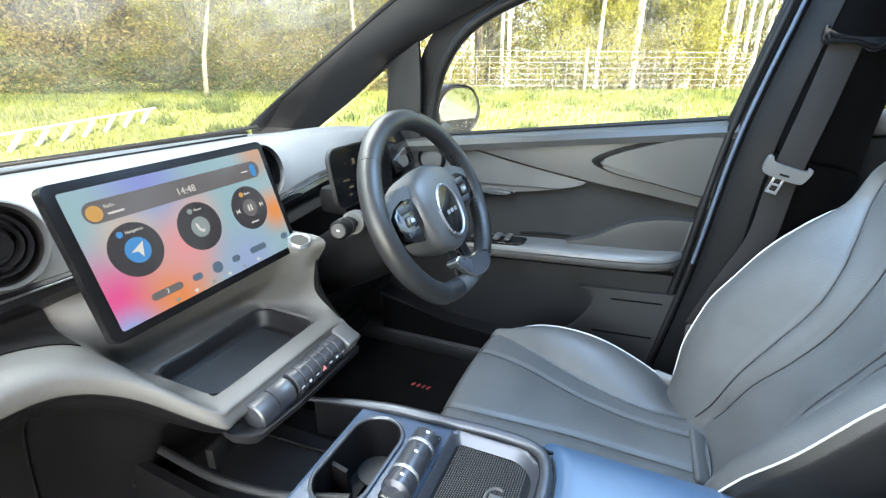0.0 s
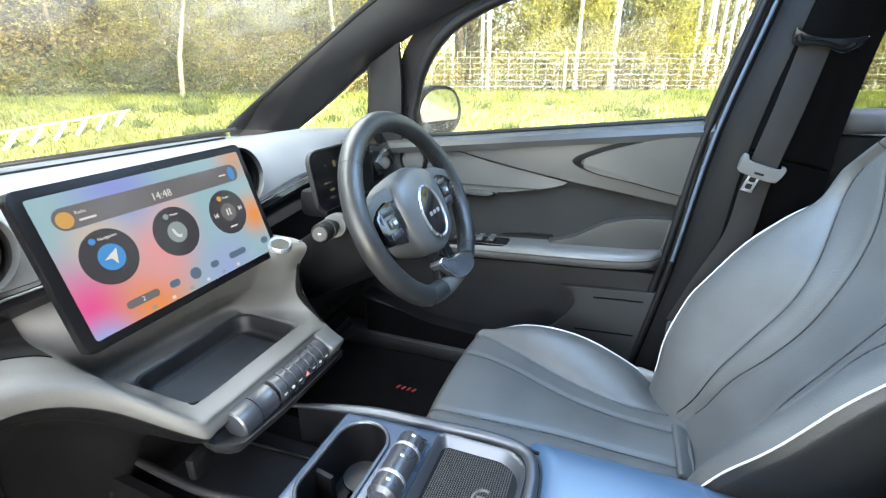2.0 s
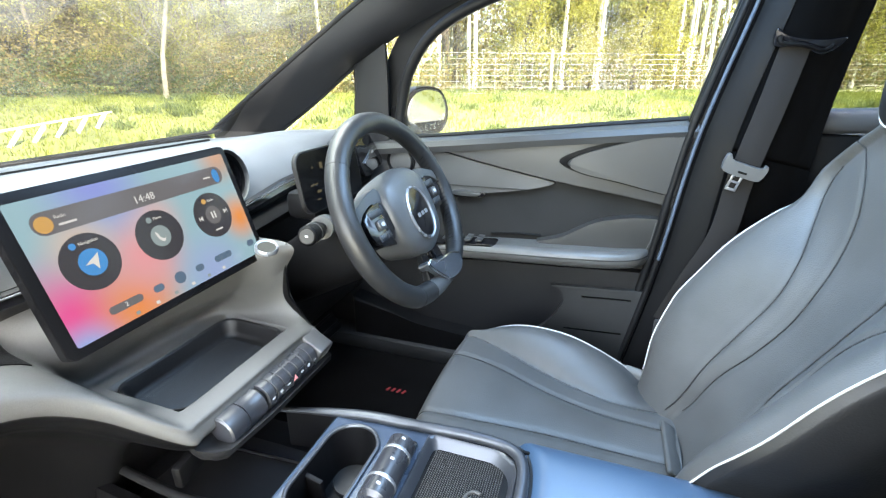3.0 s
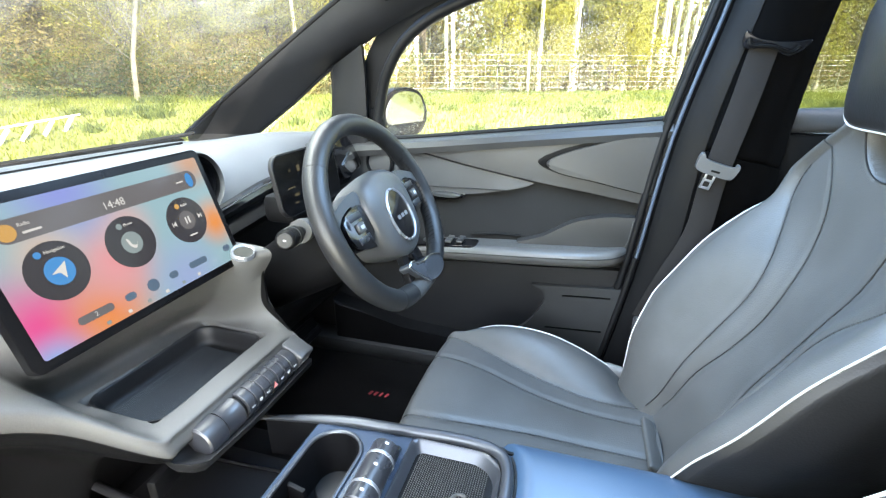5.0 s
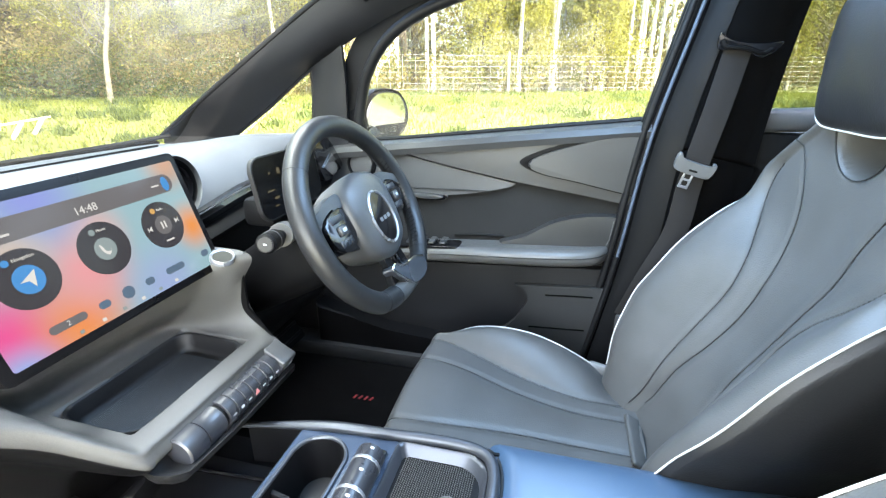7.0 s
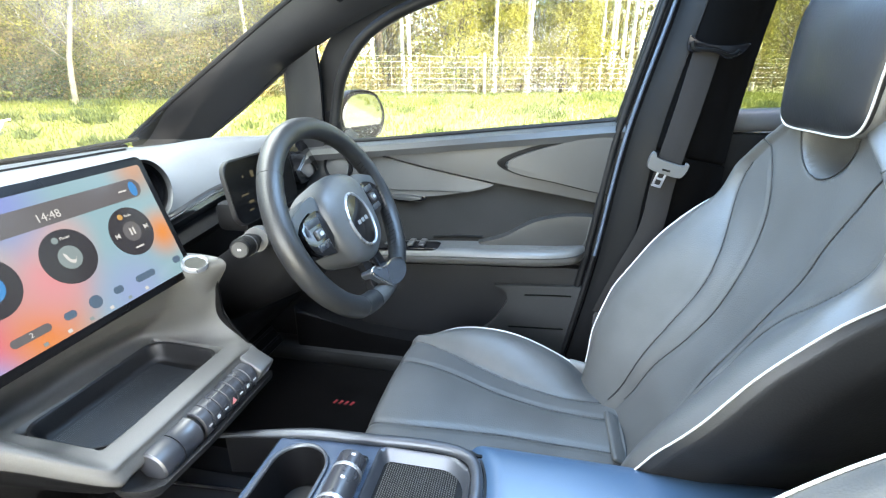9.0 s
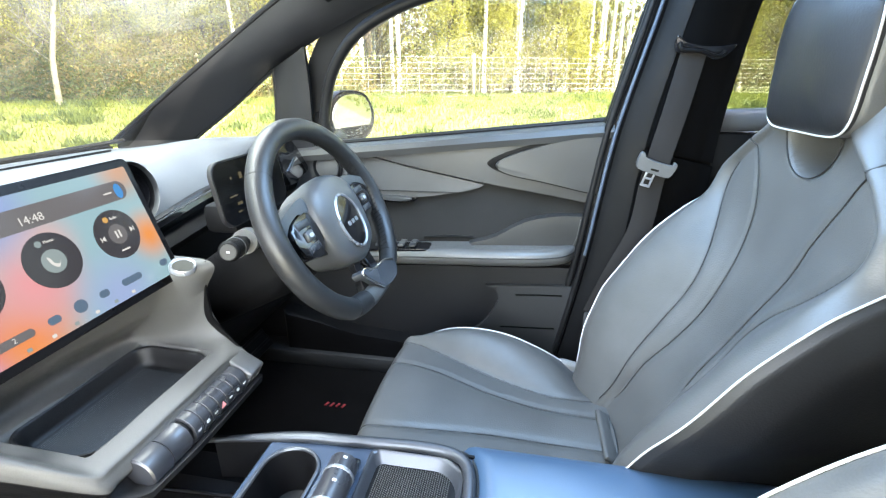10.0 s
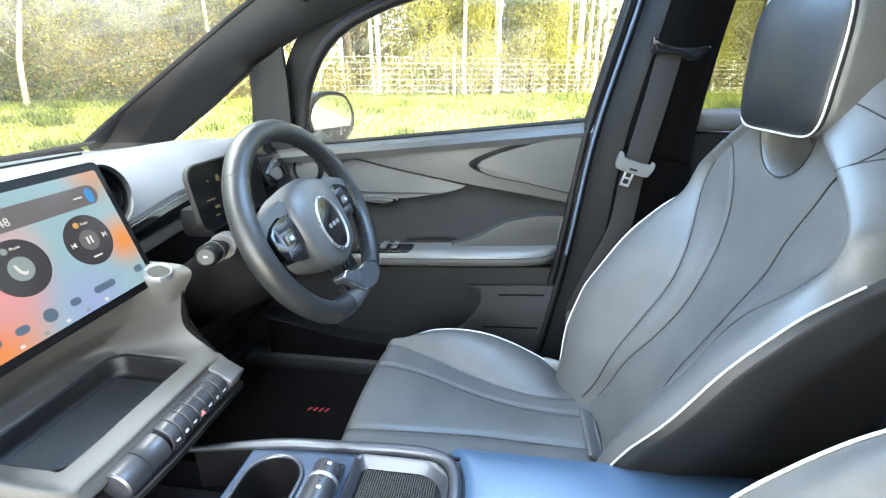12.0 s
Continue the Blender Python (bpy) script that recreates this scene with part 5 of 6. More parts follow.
def build_seat(at, label, group):
    seat = thing("car_seat", label, "car seat", group=group, at=at)
    M = Matrix.Translation(at)

    def add(name, bm, mat, lab="", under=None, sharp=60):
        bm.transform(M)
        return part(name, bm, mat, under or seat, lab, sharp)

    S1 = 0.62
    back = add("backrest", sheet(lambda u, v: back_point(2 * u - 1, S1 * v), 110, 124, 0.0), SEAT, "grey leather backrest with raised side bolsters", sharp=80)

    # sides and rear behind the edge
    def shell(u, v):
        s = S1 * v
        h = flow(HALF, s)[0]
        e = back_w(1.0, s)
        d = 0.12 - 0.05 * step(0.3, 0.6, s)
        y0 = flow(SPINE, s)[0]
        prof = [(-1.0, e), (-1.03, e - 0.012), (-1.05, e - 0.07), (-0.92, -d), (-0.4, -d - 0.012), (0.4, -d - 0.012), (0.92, -d), (1.05, e - 0.07), (1.03, e - 0.012), (1.0, e)]
        k = u * 9
        i = min(int(k), 8)
        g = k - i
        a, b = prof[i], prof[i + 1]
        return Vector(((a[0] + (b[0] - a[0]) * g) * h, y0 + a[1] + (b[1] - a[1]) * g, s))
    add("back_shell", sheet(shell, 54, 80), SEAT_SIDE, "black leather-covered seat back sides")
    for sgn in (-1, 1):
        edge = [back_point(sgn * 1.0, 0.03 + 0.375 * i / 60) + Vector((sgn * 0.0012, 0.0012, 0)) for i in range(61)]
        add("piping", tube(edge, 0.0013, 8), PIPING, "white piping", back)
        add("seam", tube(seam_path(SEAM_A, sgn), 0.0013, 6), THREAD, "", back)
        add("seam", tube(seam_path(SEAM_B, sgn), 0.0011, 6), THREAD, "", back)
        arc = [(0.512, 0.76), (0.530, 0.83), (0.548, 0.84), (0.563, 0.76), (0.577, 0.60)]
        add("seam", tube(spline([back_point(sgn * a, q, 0.0008) for q, a in arc], 24), 0.0009, 6), THREAD, "", back)
    hollow = [(0.066 * math.cos(a), 0.535 + 0.066 * math.sin(a)) for a in [radians(-172 + 164 * i / 40) for i in range(41)]]
    add("seam", tube([back_point(x / flow(HALF, s)[0], s, 0.0008) for x, s in hollow], 0.0011, 6), THREAD, "", back)
    # headrest: piped front face, leather sides
    right = [(0.0, 0.5290), (0.050, 0.5290), (0.078, 0.532), (0.092, 0.542), (0.098, 0.560), (0.100, 0.59), (0.1015, 0.62), (0.101, 0.65), (0.095, 0.677), (0.072, 0.700), (0.032, 0.708)]
    outline = spline([(x, s, 0) for x, s in right] + [(0.0, 0.707, 0)] + [(-x, s, 0) for x, s in right[:0:-1]], 96, closed=True)
    def head_ring(scale, y):
        return [Vector((p.x * scale, -0.178 + y, 0.617 + (p.y - 0.617) * scale)) for p in outline]
    head = add("headrest", loft([head_ring(*q) for q in ((0.985, -0.004), (1.012, -0.014), (1.03, -0.05), (1.02, -0.09), (0.92, -0.115), (0.5, -0.122))]), SEAT, "grey leather headrest with a darker face", sharp=75)
    add("face", loft([head_ring(*q) for q in ((0.15, 0.022), (0.40, 0.020), (0.62, 0.016), (0.82, 0.010), (0.94, 0.0045), (1.0, -0.002), (0.99, -0.008))]), SEAT_DARK, "dark leather headrest face", head, 75)
    add("piping", tube([Vector((p.x * 1.004, -0.1785, 0.617 + (p.y - 0.617) * 1.004)) for p in outline], 0.0013, 8, closed=True), PIPING, "white piping", head)
    # cushion: domed side bolsters, rolled front
    def cushion_plan(v):
        """Reach and drop along the cushion, rear to rolled front."""
        if v < 0.75:
            return -0.012 + 0.412 * v / 0.75, 0.0
        q = (v - 0.75) / 0.25 * math.pi / 2
        return 0.400 + 0.034 * math.sin(q), 0.10 * (1 - math.cos(q)) ** 1.3

    def cushion_edges(y):
        return flow(CUSHION_BOLSTER, y)[0], flow(CUSHION_PANEL, y)[0]

    def cushion_at(a, v, lift=0.0):
        y, drop = cushion_plan(v)
        mid, crest = flow(CUSHION_MID, y)[0], flow(CUSHION_CREST, y)[0]
        sb, sm = cushion_edges(y)
        g = max(0.0, (abs(a) - sb) / (1 - sb))
        z = mid + (crest - mid) * math.sin(g * math.pi / 2) + 0.012 * math.sin(math.pi * min(1, g)) * step(0.0, 0.1, y)
        for c in (sb, sm):
            z -= 0.0035 * math.exp(-((abs(a) - c) / 0.03) ** 2)
        z += 0.004 * math.cos(min(1.0, abs(a) / max(sm, 0.05)) * math.pi / 2)
        w = 0.205 - 0.020 * step(0.30, 0.434, y)
        y -= 0.012 * abs(a) ** 4 * step(0.3, 0.43, y)
        return Vector((a * w, y, z - drop + lift))

    def cushion(u, v):
        return cushion_at(2 * u - 1, v)
    cush = add("cushion", sheet(cushion, 84, 72), SEAT, "grey leather seat cushion with domed side bolsters")
    # cushion sides and underside
    def skirt(u, v):
        loop = u * 3
        if loop < 1:
            p = cushion(0.0, loop)
        elif loop < 2:
            p = cushion(loop - 1, 1.0)
        else:
            p = cushion(1.0, 3 - loop)
        q = Vector((p.x * 0.93, min(p.y, 0.36), -0.12))
        return p.lerp(q, v)
    add("cushion_side", sheet(skirt, 60, 6), SEAT_SIDE, "black cushion sides")
    for sgn in (-1, 1):
        edge = [cushion_at(sgn, 0.07 + 0.64 * i / 40, 0.001) for i in range(41)]
        add("piping", tube(edge, lambda f: 0.0015 * min(1, 8 * (1 - f) + 0.3), 8), PIPING, "white piping", cush)
        vs = [0.02 + 0.90 * i / 50 for i in range(51)]
        add("seam", tube([cushion_at(sgn * cushion_edges(cushion_plan(v)[0])[0], v, 0.0004) for v in vs[:44]], 0.0011, 6), THREAD, "", cush)
        add("seam", tube([cushion_at(sgn * cushion_edges(cushion_plan(v)[0])[1], v, 0.0004) for v in vs], 0.0011, 6), THREAD, "", cush)
    add("tuck_flap", rbox(0.122, 0.026, 0.010, 0.0045, pose(-0.008, 0.003, 0.010, 30), 3), SEAT, "grey leather flap tucked behind the cushion", cush)
    add("base", rbox(0.40, 0.36, 0.06, 0.015, pose(0, 0.19, -0.125)), PLASTIC_DARK)
    add("rail", rbox(0.05, 0.44, 0.035, 0.006, pose(-0.17, 0.19, -0.145)), SATIN_DARK)
    add("rail", rbox(0.05, 0.44, 0.035, 0.006, pose(0.17, 0.19, -0.145)), SATIN_DARK)
    add("hinge_cover", rbox(0.020, 0.095, 0.040, 0.012, pose(0.208, 0.030, -0.010) @ pose(0, 0, 0, 12, 0, 0), 3), PALE_GREY, "pale plastic hinge cover")
    return seat


driver_seat = build_seat(SEAT_AT, "grey leather sports seat with white piping, driver's", "front seats")
passenger_seat = copy_thing(driver_seat, Matrix.Translation(SEAT_AT + Vector((-0.640, 0.072, 0))))
tagged(passenger_seat, "grey leather sports seat with white piping, passenger's")

# rear bench, mostly hidden
bench = thing("rear_bench", "dark grey leather rear bench", "car seat", at=(0, -0.95, 0.5))
part("bench_cushion", rbox(1.2, 0.45, 0.16, 0.05, pose(0, -0.88, 0.50), 4), SEAT_SIDE, bench)
part("bench_back", rbox(1.2, 0.14, 0.55, 0.05, pose(0, -1.18, 0.80, -18), 4), SEAT_SIDE, bench)

# ---------------------------------------------------------------- belt
belt = thing("seat_belt", "dark grey seat belt hanging from the door pillar", "seat belt", at=(0.62, -0.3, 1.2))


def strap(pts, width, wdir):
    P = spline(pts, 40)
    w = Vector(wdir).normalized() * width / 2
    return sheet(lambda u, v: P[min(39, int(v * 39))] + w * (2 * u - 1) + Vector((-0.0015 * math.cos((2 * u - 1) * 1.5), 0, 0)), 6, 39, 0.0016)


part("webbing", strap([(0.622, -0.292, 1.198), (0.617, -0.275, 1.09), (0.613, -0.252, 0.96), (0.610, -0.240, 0.85), (0.60, -0.200, 0.75), (0.60, -0.166, 0.65)], 0.046, (0, -1, -0.16)), BELT, belt, "woven dark grey webbing")
GU = axes((0.619, -0.300, 1.200), (0, -1, -0.17), (-0.3, 0, 1))
part("slot", prism([tuple(p) for p in spline([(-0.048, 0.016), (-0.040, -0.012), (0.0, -0.004), (0.034, -0.014), (0.056, 0.016), (0.03, 0.010), (0.0, 0.006), (-0.03, 0.008)], 48, closed=True)], 0.006, GU @ pose(0, 0, 0.002), 0.002), GLOSS_BLACK, belt, "black belt guide slot")
part("guide_bar", tube([GU @ Vector(p) for p in spline([(-0.040, 0.006, 0.008), (-0.032, -0.004, 0.012), (0.0, -0.002, 0.013), (0.030, -0.006, 0.012), (0.042, 0.004, 0.008)], 24)], 0.0035, 8), PLASTIC_DARK, belt)
TG = axes((0.606, -0.250, 0.984), (0, -1, -0.26), (-0.1, 0.2, 1))
part("tongue_body", prism([tuple(p) for p in spline([(-0.037, 0.017), (-0.036, -0.005), (-0.026, -0.013), (0.024, -0.015), (0.034, -0.008), (0.037, 0.013), (0.031, 0.016), (0.026, 0.009), (-0.023, 0.011), (-0.030, 0.020)], 56, closed=True)], 0.012, TG, 0.003), BELT_GREY, belt, "grey plastic belt tongue body")
part("tongue_recess", prism(rounded(0.016, 0.004, 0.0015), 0.001, TG @ pose(0, -0.006, 0.0118)), PLASTIC_DARK, belt)
tongue = bmesh.new()
for sx, sy, x, y in ((0.004, 0.030, -0.0105, -0.028), (0.004, 0.030, 0.0045, -0.028), (0.019, 0.004, -0.003, -0.014), (0.019, 0.004, -0.003, -0.027), (0.019, 0.005, -0.003, -0.042)):
    b2 = rbox(sx, sy, 0.0025, 0.0006, TG @ pose(x, y, 0.006))
    me = bpy.data.meshes.new("piece")
    b2.to_mesh(me)
    b2.free()
    tongue.from_mesh(me)
    bpy.data.meshes.remove(me)
part("tongue_plate", tongue, SATIN, belt, "slotted metal tongue")
part("anchor", rbox(0.03, 0.030, 0.045, 0.006, pose(0.615, -0.165, 0.615)), PLASTIC, belt, "grey belt anchor housing")
part("anchor_bolt", lathe([(0.0, 0.004), (0.009, 0.003), (0.011, 0.0)], 20, axes((0.598, -0.165, 0.64), (0, -1, 0), (0, 0, 1))), SATIN, belt)

# ---------------------------------------------------------------- centre console
console = thing("centre_console", "dark centre console with cup holders and padded armrest", "console", at=(0.01, 0.1, 0.4))
CZ = 0.690


RIGHT = [(0.035, 0.088), (0.107, 0.088), (0.204, 0.084), (0.283, 0.080), (0.364, 0.069), (0.42, 0.060)]
CUP_A, CUP_B, CUP_R = Vector((0.028, 0.276)), Vector((-0.052, 0.277)), 0.034


def capsule(r, n=24):
    """Outline round the two joined cup wells."""
    out = []
    for c, a0 in ((CUP_A, -90), (CUP_B, 90)):
        out += [(c.x + r * math.cos(radians(a0 + 180 * k / n)), c.y + r * math.sin(radians(a0 + 180 * k / n))) for k in range(n + 1)]
    return out


PAD = (-0.076, 0.080, 0.058, 0.180)


def pad_outline(grow, r0=0.036, r1=0.010):
    """Outline of the charging recess: large rear corners, tight front ones."""
    x0, x1, y0, y1 = PAD[0] - grow, PAD[1] + grow, PAD[2] - grow, PAD[3] + grow
    out = []
    for cx, cy, r, a0 in ((x1 - r1, y1 - r1, r1, 0), (x0 + r1, y1 - r1, r1, 90), (x0 + r0, y0 + r0, r0, 180), (x1 - r0, y0 + r0, r0, 270)):
        out += [(cx + r * math.cos(radians(a0 + 9 * k)), cy + r * math.sin(radians(a0 + 9 * k))) for k in range(11)]
    return out


def console_top(u, v):
    y = 0.035 + 0.305 * v
    x1 = flow(RIGHT, y)[0]
    x = -0.098 + (x1 + 0.098) * u
    z = CZ - 0.006 - 0.05 * step(0.316, 0.345, y) ** 2
    p = Vector((x, y))
    t = min(1, max(0, (p - CUP_A).dot(CUP_B - CUP_A) / (CUP_B - CUP_A).length_squared))
    z -= 0.075 * (1 - step(CUP_R, CUP_R + 0.004, (p - CUP_A.lerp(CUP_B, t)).length))
    r = 0.036 if y < 0.12 else 0.010
    cx, cy = (PAD[0] + PAD[1]) / 2, (PAD[2] + PAD[3]) / 2
    qx, qy = max(abs(x - cx) - (PAD[1] - PAD[0]) / 2 + r, 0), max(abs(y - cy) - (PAD[3] - PAD[2]) / 2 + r, 0)
    z -= 0.030 * (1 - step(r, r + 0.003, math.hypot(qx, qy)))
    return Vector((x, y, z))


part("top_panel", sheet(console_top, 150, 230, 0.003), CONSOLE_PANEL_SKY, console, "satin dark panel with joined cup wells and a charging recess", sharp=50)
RAIL = spline([(0.060, 0.43, CZ - 0.012), (0.071, 0.364, CZ - 0.006), (0.082, 0.283, CZ - 0.001), (0.0865, 0.204, CZ), (0.0905, 0.120, CZ + 0.001), (0.083, 0.070, CZ + 0.002), (0.056, 0.050, CZ + 0.002), (0.0, 0.046, CZ + 0.001), (-0.055, 0.050, CZ), (-0.088, 0.075, CZ - 0.002)], 90)
part("side_rail", tube(RAIL, lambda f: 0.003 + 0.0045 * step(0.0, 0.25, f), 14), SATIN_RAIL, console, "satin metal-look rail curving behind the charging recess")
part("body", loft([[Vector((x, y, z)) for x, z in ((-0.100, 0.40), (-0.097, CZ - 0.10), (-0.094, CZ - 0.085), (x1, CZ - 0.085), (x1 + 0.003, CZ - 0.10), (x1 + 0.008, 0.40))] for y, x1 in ((-0.48, 0.100), (-0.2, 0.100), (0.0, 0.092), (0.2, 0.078), (0.30, 0.070))]), PLASTIC_DARK, console, "black console body")
part("side_wall", sheet(lambda u, v: Vector((flow(RIGHT, 0.035 + 0.37 * u)[0] + 0.001, 0.035 + 0.37 * u, CZ - 0.004 - 0.12 * v)), 30, 6, 0.004), PLASTIC_DARK, console)
part("side_wall", rbox(0.006, 0.80, 0.085, 0.002, pose(-0.0955, -0.08, CZ - 0.052)), PLASTIC_DARK, console)
part("cup_ring", tube([(x, y, CZ - 0.0045) for x, y in capsule(CUP_R + 0.003)], 0.0028, 8, closed=True), SATIN_RAIL, console, "thin satin rim round the cup wells")
part("cup_liner", loft([[Vector((x, y, CZ + z)) for x, y in capsule(CUP_R - g)] for g, z in ((-0.001, -0.005), (0.0, -0.010), (0.002, -0.055), (0.006, -0.066), (0.030, -0.0665))], caps=False), PLASTIC_DARK, console, "black cup well liner")
part("cup_divider", prism([(0.0, 0.0), (0.026, 0.0), (0.022, 0.046), (0.0, 0.052)], 0.006, axes((-0.022, 0.310, CZ - 0.066), (0, -1, 0), (0, 0, 1)), 0.002), PLASTIC_DARK, console)
part("cup_mat", lathe([(0.0, 0.002), (0.012, 0.0015), (0.026, 0.002), (0.027, 0.0)], 36, pose(0.026, 0.276, CZ - 0.0655)), PLASTIC_MID, console, "textured round cup mat")
# armrest lid


def lid(u, v):
    x0 = 2 * u - 1
    # the front end is hollowed round the charging recess
    front = 0.036 + 0.030 * abs(x0) ** 3
    y = -0.36 + (front + 0.36) * v
    z = CZ + 0.010 - 0.018 * abs(x0) ** 5 - 0.014 * step(0.97, 1.0, v) - 0.020 * (1 - step(0.0, 0.10, v))
    return Vector((0.006 + 0.107 * x0, y, z))


part("armrest_lid", sheet(lid, 40, 50, 0.03), CONSOLE_TOP_SKY, console, "padded armrest lid with blue sky sheen in its colour", sharp=60)
part("lid_seam", tube([lid(u, 0.992) + Vector((0, 0.003, -0.002)) for u in [i / 40 for i in range(41)]], 0.0022, 6), THREAD, console)
# gear roller between cups and charging pad
GM = axes((0.048, 0.2065, CZ + 0.004), (-1, -0.02, 0), (0, 1, 0)) @ pose(0, 0, 0, 0, 90, 0)
roller = part("gear_roller", lathe([(0.0, -0.002), (0.013, 0.0), (0.0186, 0.005), (0.0190, 0.096), (0.014, 0.101), (0.0, 0.102)], 40, GM), SATIN_BLACK, console, "dark satin gear roller")
for a in (0.024, 0.070):
    part("roller_ring", lathe([(0.0188, a), (0.0194, a + 0.0006), (0.0194, a + 0.0044), (0.0188, a + 0.005), (0.017, a + 0.005), (0.017, a)], 40, GM), SATIN, roller)
for a in (0.012, 0.047, 0.085):
    part("roller_mark", prism(rounded(0.0035, 0.005, 0.001), 0.0004, pose(0.048 - a, 0.2010, CZ + 0.0224, 16, 0, 0)), WHITE_PRINT, roller)
part("roller_bed", rbox(0.118, 0.036, 0.012, 0.005, pose(0.002, 0.208, CZ - 0.006)), GLOSS_BLACK, console)
# charging pad
part("recess_wall", loft([[Vector((x, y, CZ + z)) for x, y in pad_outline(g)] for g, z in ((0.0035, -0.0045), (0.0015, -0.0030), (-0.002, -0.006), (-0.006, -0.019), (-0.008, -0.0205))], caps=False), SATIN_RAIL, console, "satin wall of the charging recess", sharp=60)
pad = part("charging_pad", prism(pad_outline(-0.006), 0.003, pose(0, 0, CZ - 0.0225)), PLASTIC_DARK, console, "ribbed charging pad")
dots = bmesh.new()
for i in range(48):
    for j in range(32):
        bmesh.ops.create_cone(dots, cap_ends=True, segments=4, radius1=0.0011, radius2=0.0006, depth=0.001, matrix=Matrix.Translation((-0.067 + 0.0029 * i + 0.00145 * (j % 2), 0.0750 + 0.003 * j, CZ - 0.0191)))
tagged(part("pad_texture", dots, PLASTIC, pad), kind="stuff")
part("pad_symbol", tube([Vector((0.006 + 0.016 * math.cos(a), 0.100 + 0.012 * math.sin(a), CZ - 0.0185)) for a in [radians(-30 + 300 * k / 24) for k in range(25)]], 0.0022, 6), PLASTIC, pad, "pale charging symbol")
part("pad_symbol", rbox(0.012, 0.016, 0.0012, 0.0004, pose(0.006, 0.100, CZ - 0.0185)), PLASTIC, pad, "pale charging symbol")
# lower deck ahead of the console
part("lower_deck", rbox(0.20, 0.30, 0.02, 0.004, pose(0.005, 0.46, 0.605)), PLASTIC_DARK, console, "black storage deck below the tray")
part("deck_mat", rbox(0.15, 0.20, 0.004, 0.002, pose(-0.02, 0.44, 0.618)), PILLAR, console, "dark rubber deck mat")
part("deck_rail", tube(spline([(-0.060, 0.26, 0.672), (-0.080, 0.345, 0.660), (-0.090, 0.43, 0.658), (-0.088, 0.50, 0.658), (-0.082, 0.60, 0.664)], 24), 0.006, 10), PILLAR, console, "dark console edge")
part("deck_strip", tube([(0.03, 0.34, 0.625), (0.02, 0.50, 0.625)], 0.003, 6), GLOSS_BLACK, console)
part("socket_plate", rbox(0.05, 0.012, 0.03, 0.003, pose(-0.075, 0.44, 0.70, 0, 0, 10)), PLASTIC_DARK, console, "black socket plate")

# ---------------------------------------------------------------- floor mat and pedals
floor_mat = thing("floor_mat", "black carpet floor mat with small red lettering", "floor mat", at=(0.42, 0.45, 0.40))
part("mat", rbox(0.46, 0.52, 0.012, 0.005, pose(0.40, 0.50, 0.408)), CARPET, floor_mat)
for i in range(4):
    part("red_bar", rbox(0.006, 0.014, 0.002, 0.0006, pose(0.47, 0.440 - 0.014 * i, 0.4155, 0, 0, 70)), RED_PRINT, floor_mat, "red stitched mark")
rest = thing("foot_rest", "black ribbed foot rest beside the pedals", "foot rest", at=(0.56, 0.70, 0.5))
part("plate", rbox(0.16, 0.02, 0.24, 0.006, pose(0.56, 0.74, 0.55, -35)), PLASTIC_DARK, rest)
for k in range(7):
    part("rib", rbox(0.14, 0.006, 0.008, 0.002, pose(0.56, 0.728 + (0.03 * (k - 3)) * 0.574 - 0.006, 0.552 + 0.03 * (k - 3) * 0.82, -35)), RUBBER, rest)
sill = part("door_sill", rbox(0.08, 1.1, 0.05, 0.012, pose(0.655, 0.45, 0.43)), PLASTIC_MID, None)
tagged(sill, "dark grey plastic door sill trim", "trim", kind="structure")

# ---------------------------------------------------------------- outdoors
GRASS = surface("mown_grass", (0.150, 0.165, 0.050), 0.9, vary=0.45, scale=0.9, grain_scale=40)
BLADES = foliage("grass_blades", (0.175, 0.195, 0.048), 0.3)
TUFTS = foliage("weed_leaves", (0.12, 0.15, 0.05))
BARK = surface("brown_bark", (0.07, 0.055, 0.04), 0.9, vary=0.5, scale=6, grain=0.6, grain_scale=30)
BIRCH = surface("white_birch_bark", (0.46, 0.44, 0.40), 0.7, vary=0.35, scale=4, grain=0.4, grain_scale=20)
PALE_BARK = surface("pale_grey_bark", (0.17, 0.155, 0.13), 0.8, vary=0.45, scale=7, grain=0.5, grain_scale=30)
TWIG = surface("dry_twigs", (0.10, 0.09, 0.065), 0.9, vary=0.3, scale=3)
LEAF_Y = foliage("young_yellow_leaves", (0.235, 0.225, 0.055))
LEAF_G = foliage("green_leaves", (0.09, 0.11, 0.04))
LEAF_B = foliage("dry_brown_leaves", (0.175, 0.14, 0.058))
GALV = surface("galvanised_wire", (0.45, 0.45, 0.43), 0.5, metal=0.2, vary=0.1)
GRAVEL = surface("pale_gravel", (0.16, 0.155, 0.145), 0.95, vary=0.35, scale=3, grain=1.0, grain_scale=60)
POSTWOOD = surface("weathered_post", (0.26, 0.23, 0.19), 0.9, vary=0.3, scale=10, grain=0.5, grain_scale=60)


def ground_z(x, y):
    g = 0.55 * max(step(2.0, 10.0, x), step(5.5, 13.0, math.hypot(max(x, 0), y)) if y > 0 else 0)
    return g + 0.05 * noise.noise(Vector((x * 0.25, y * 0.25, 0)))


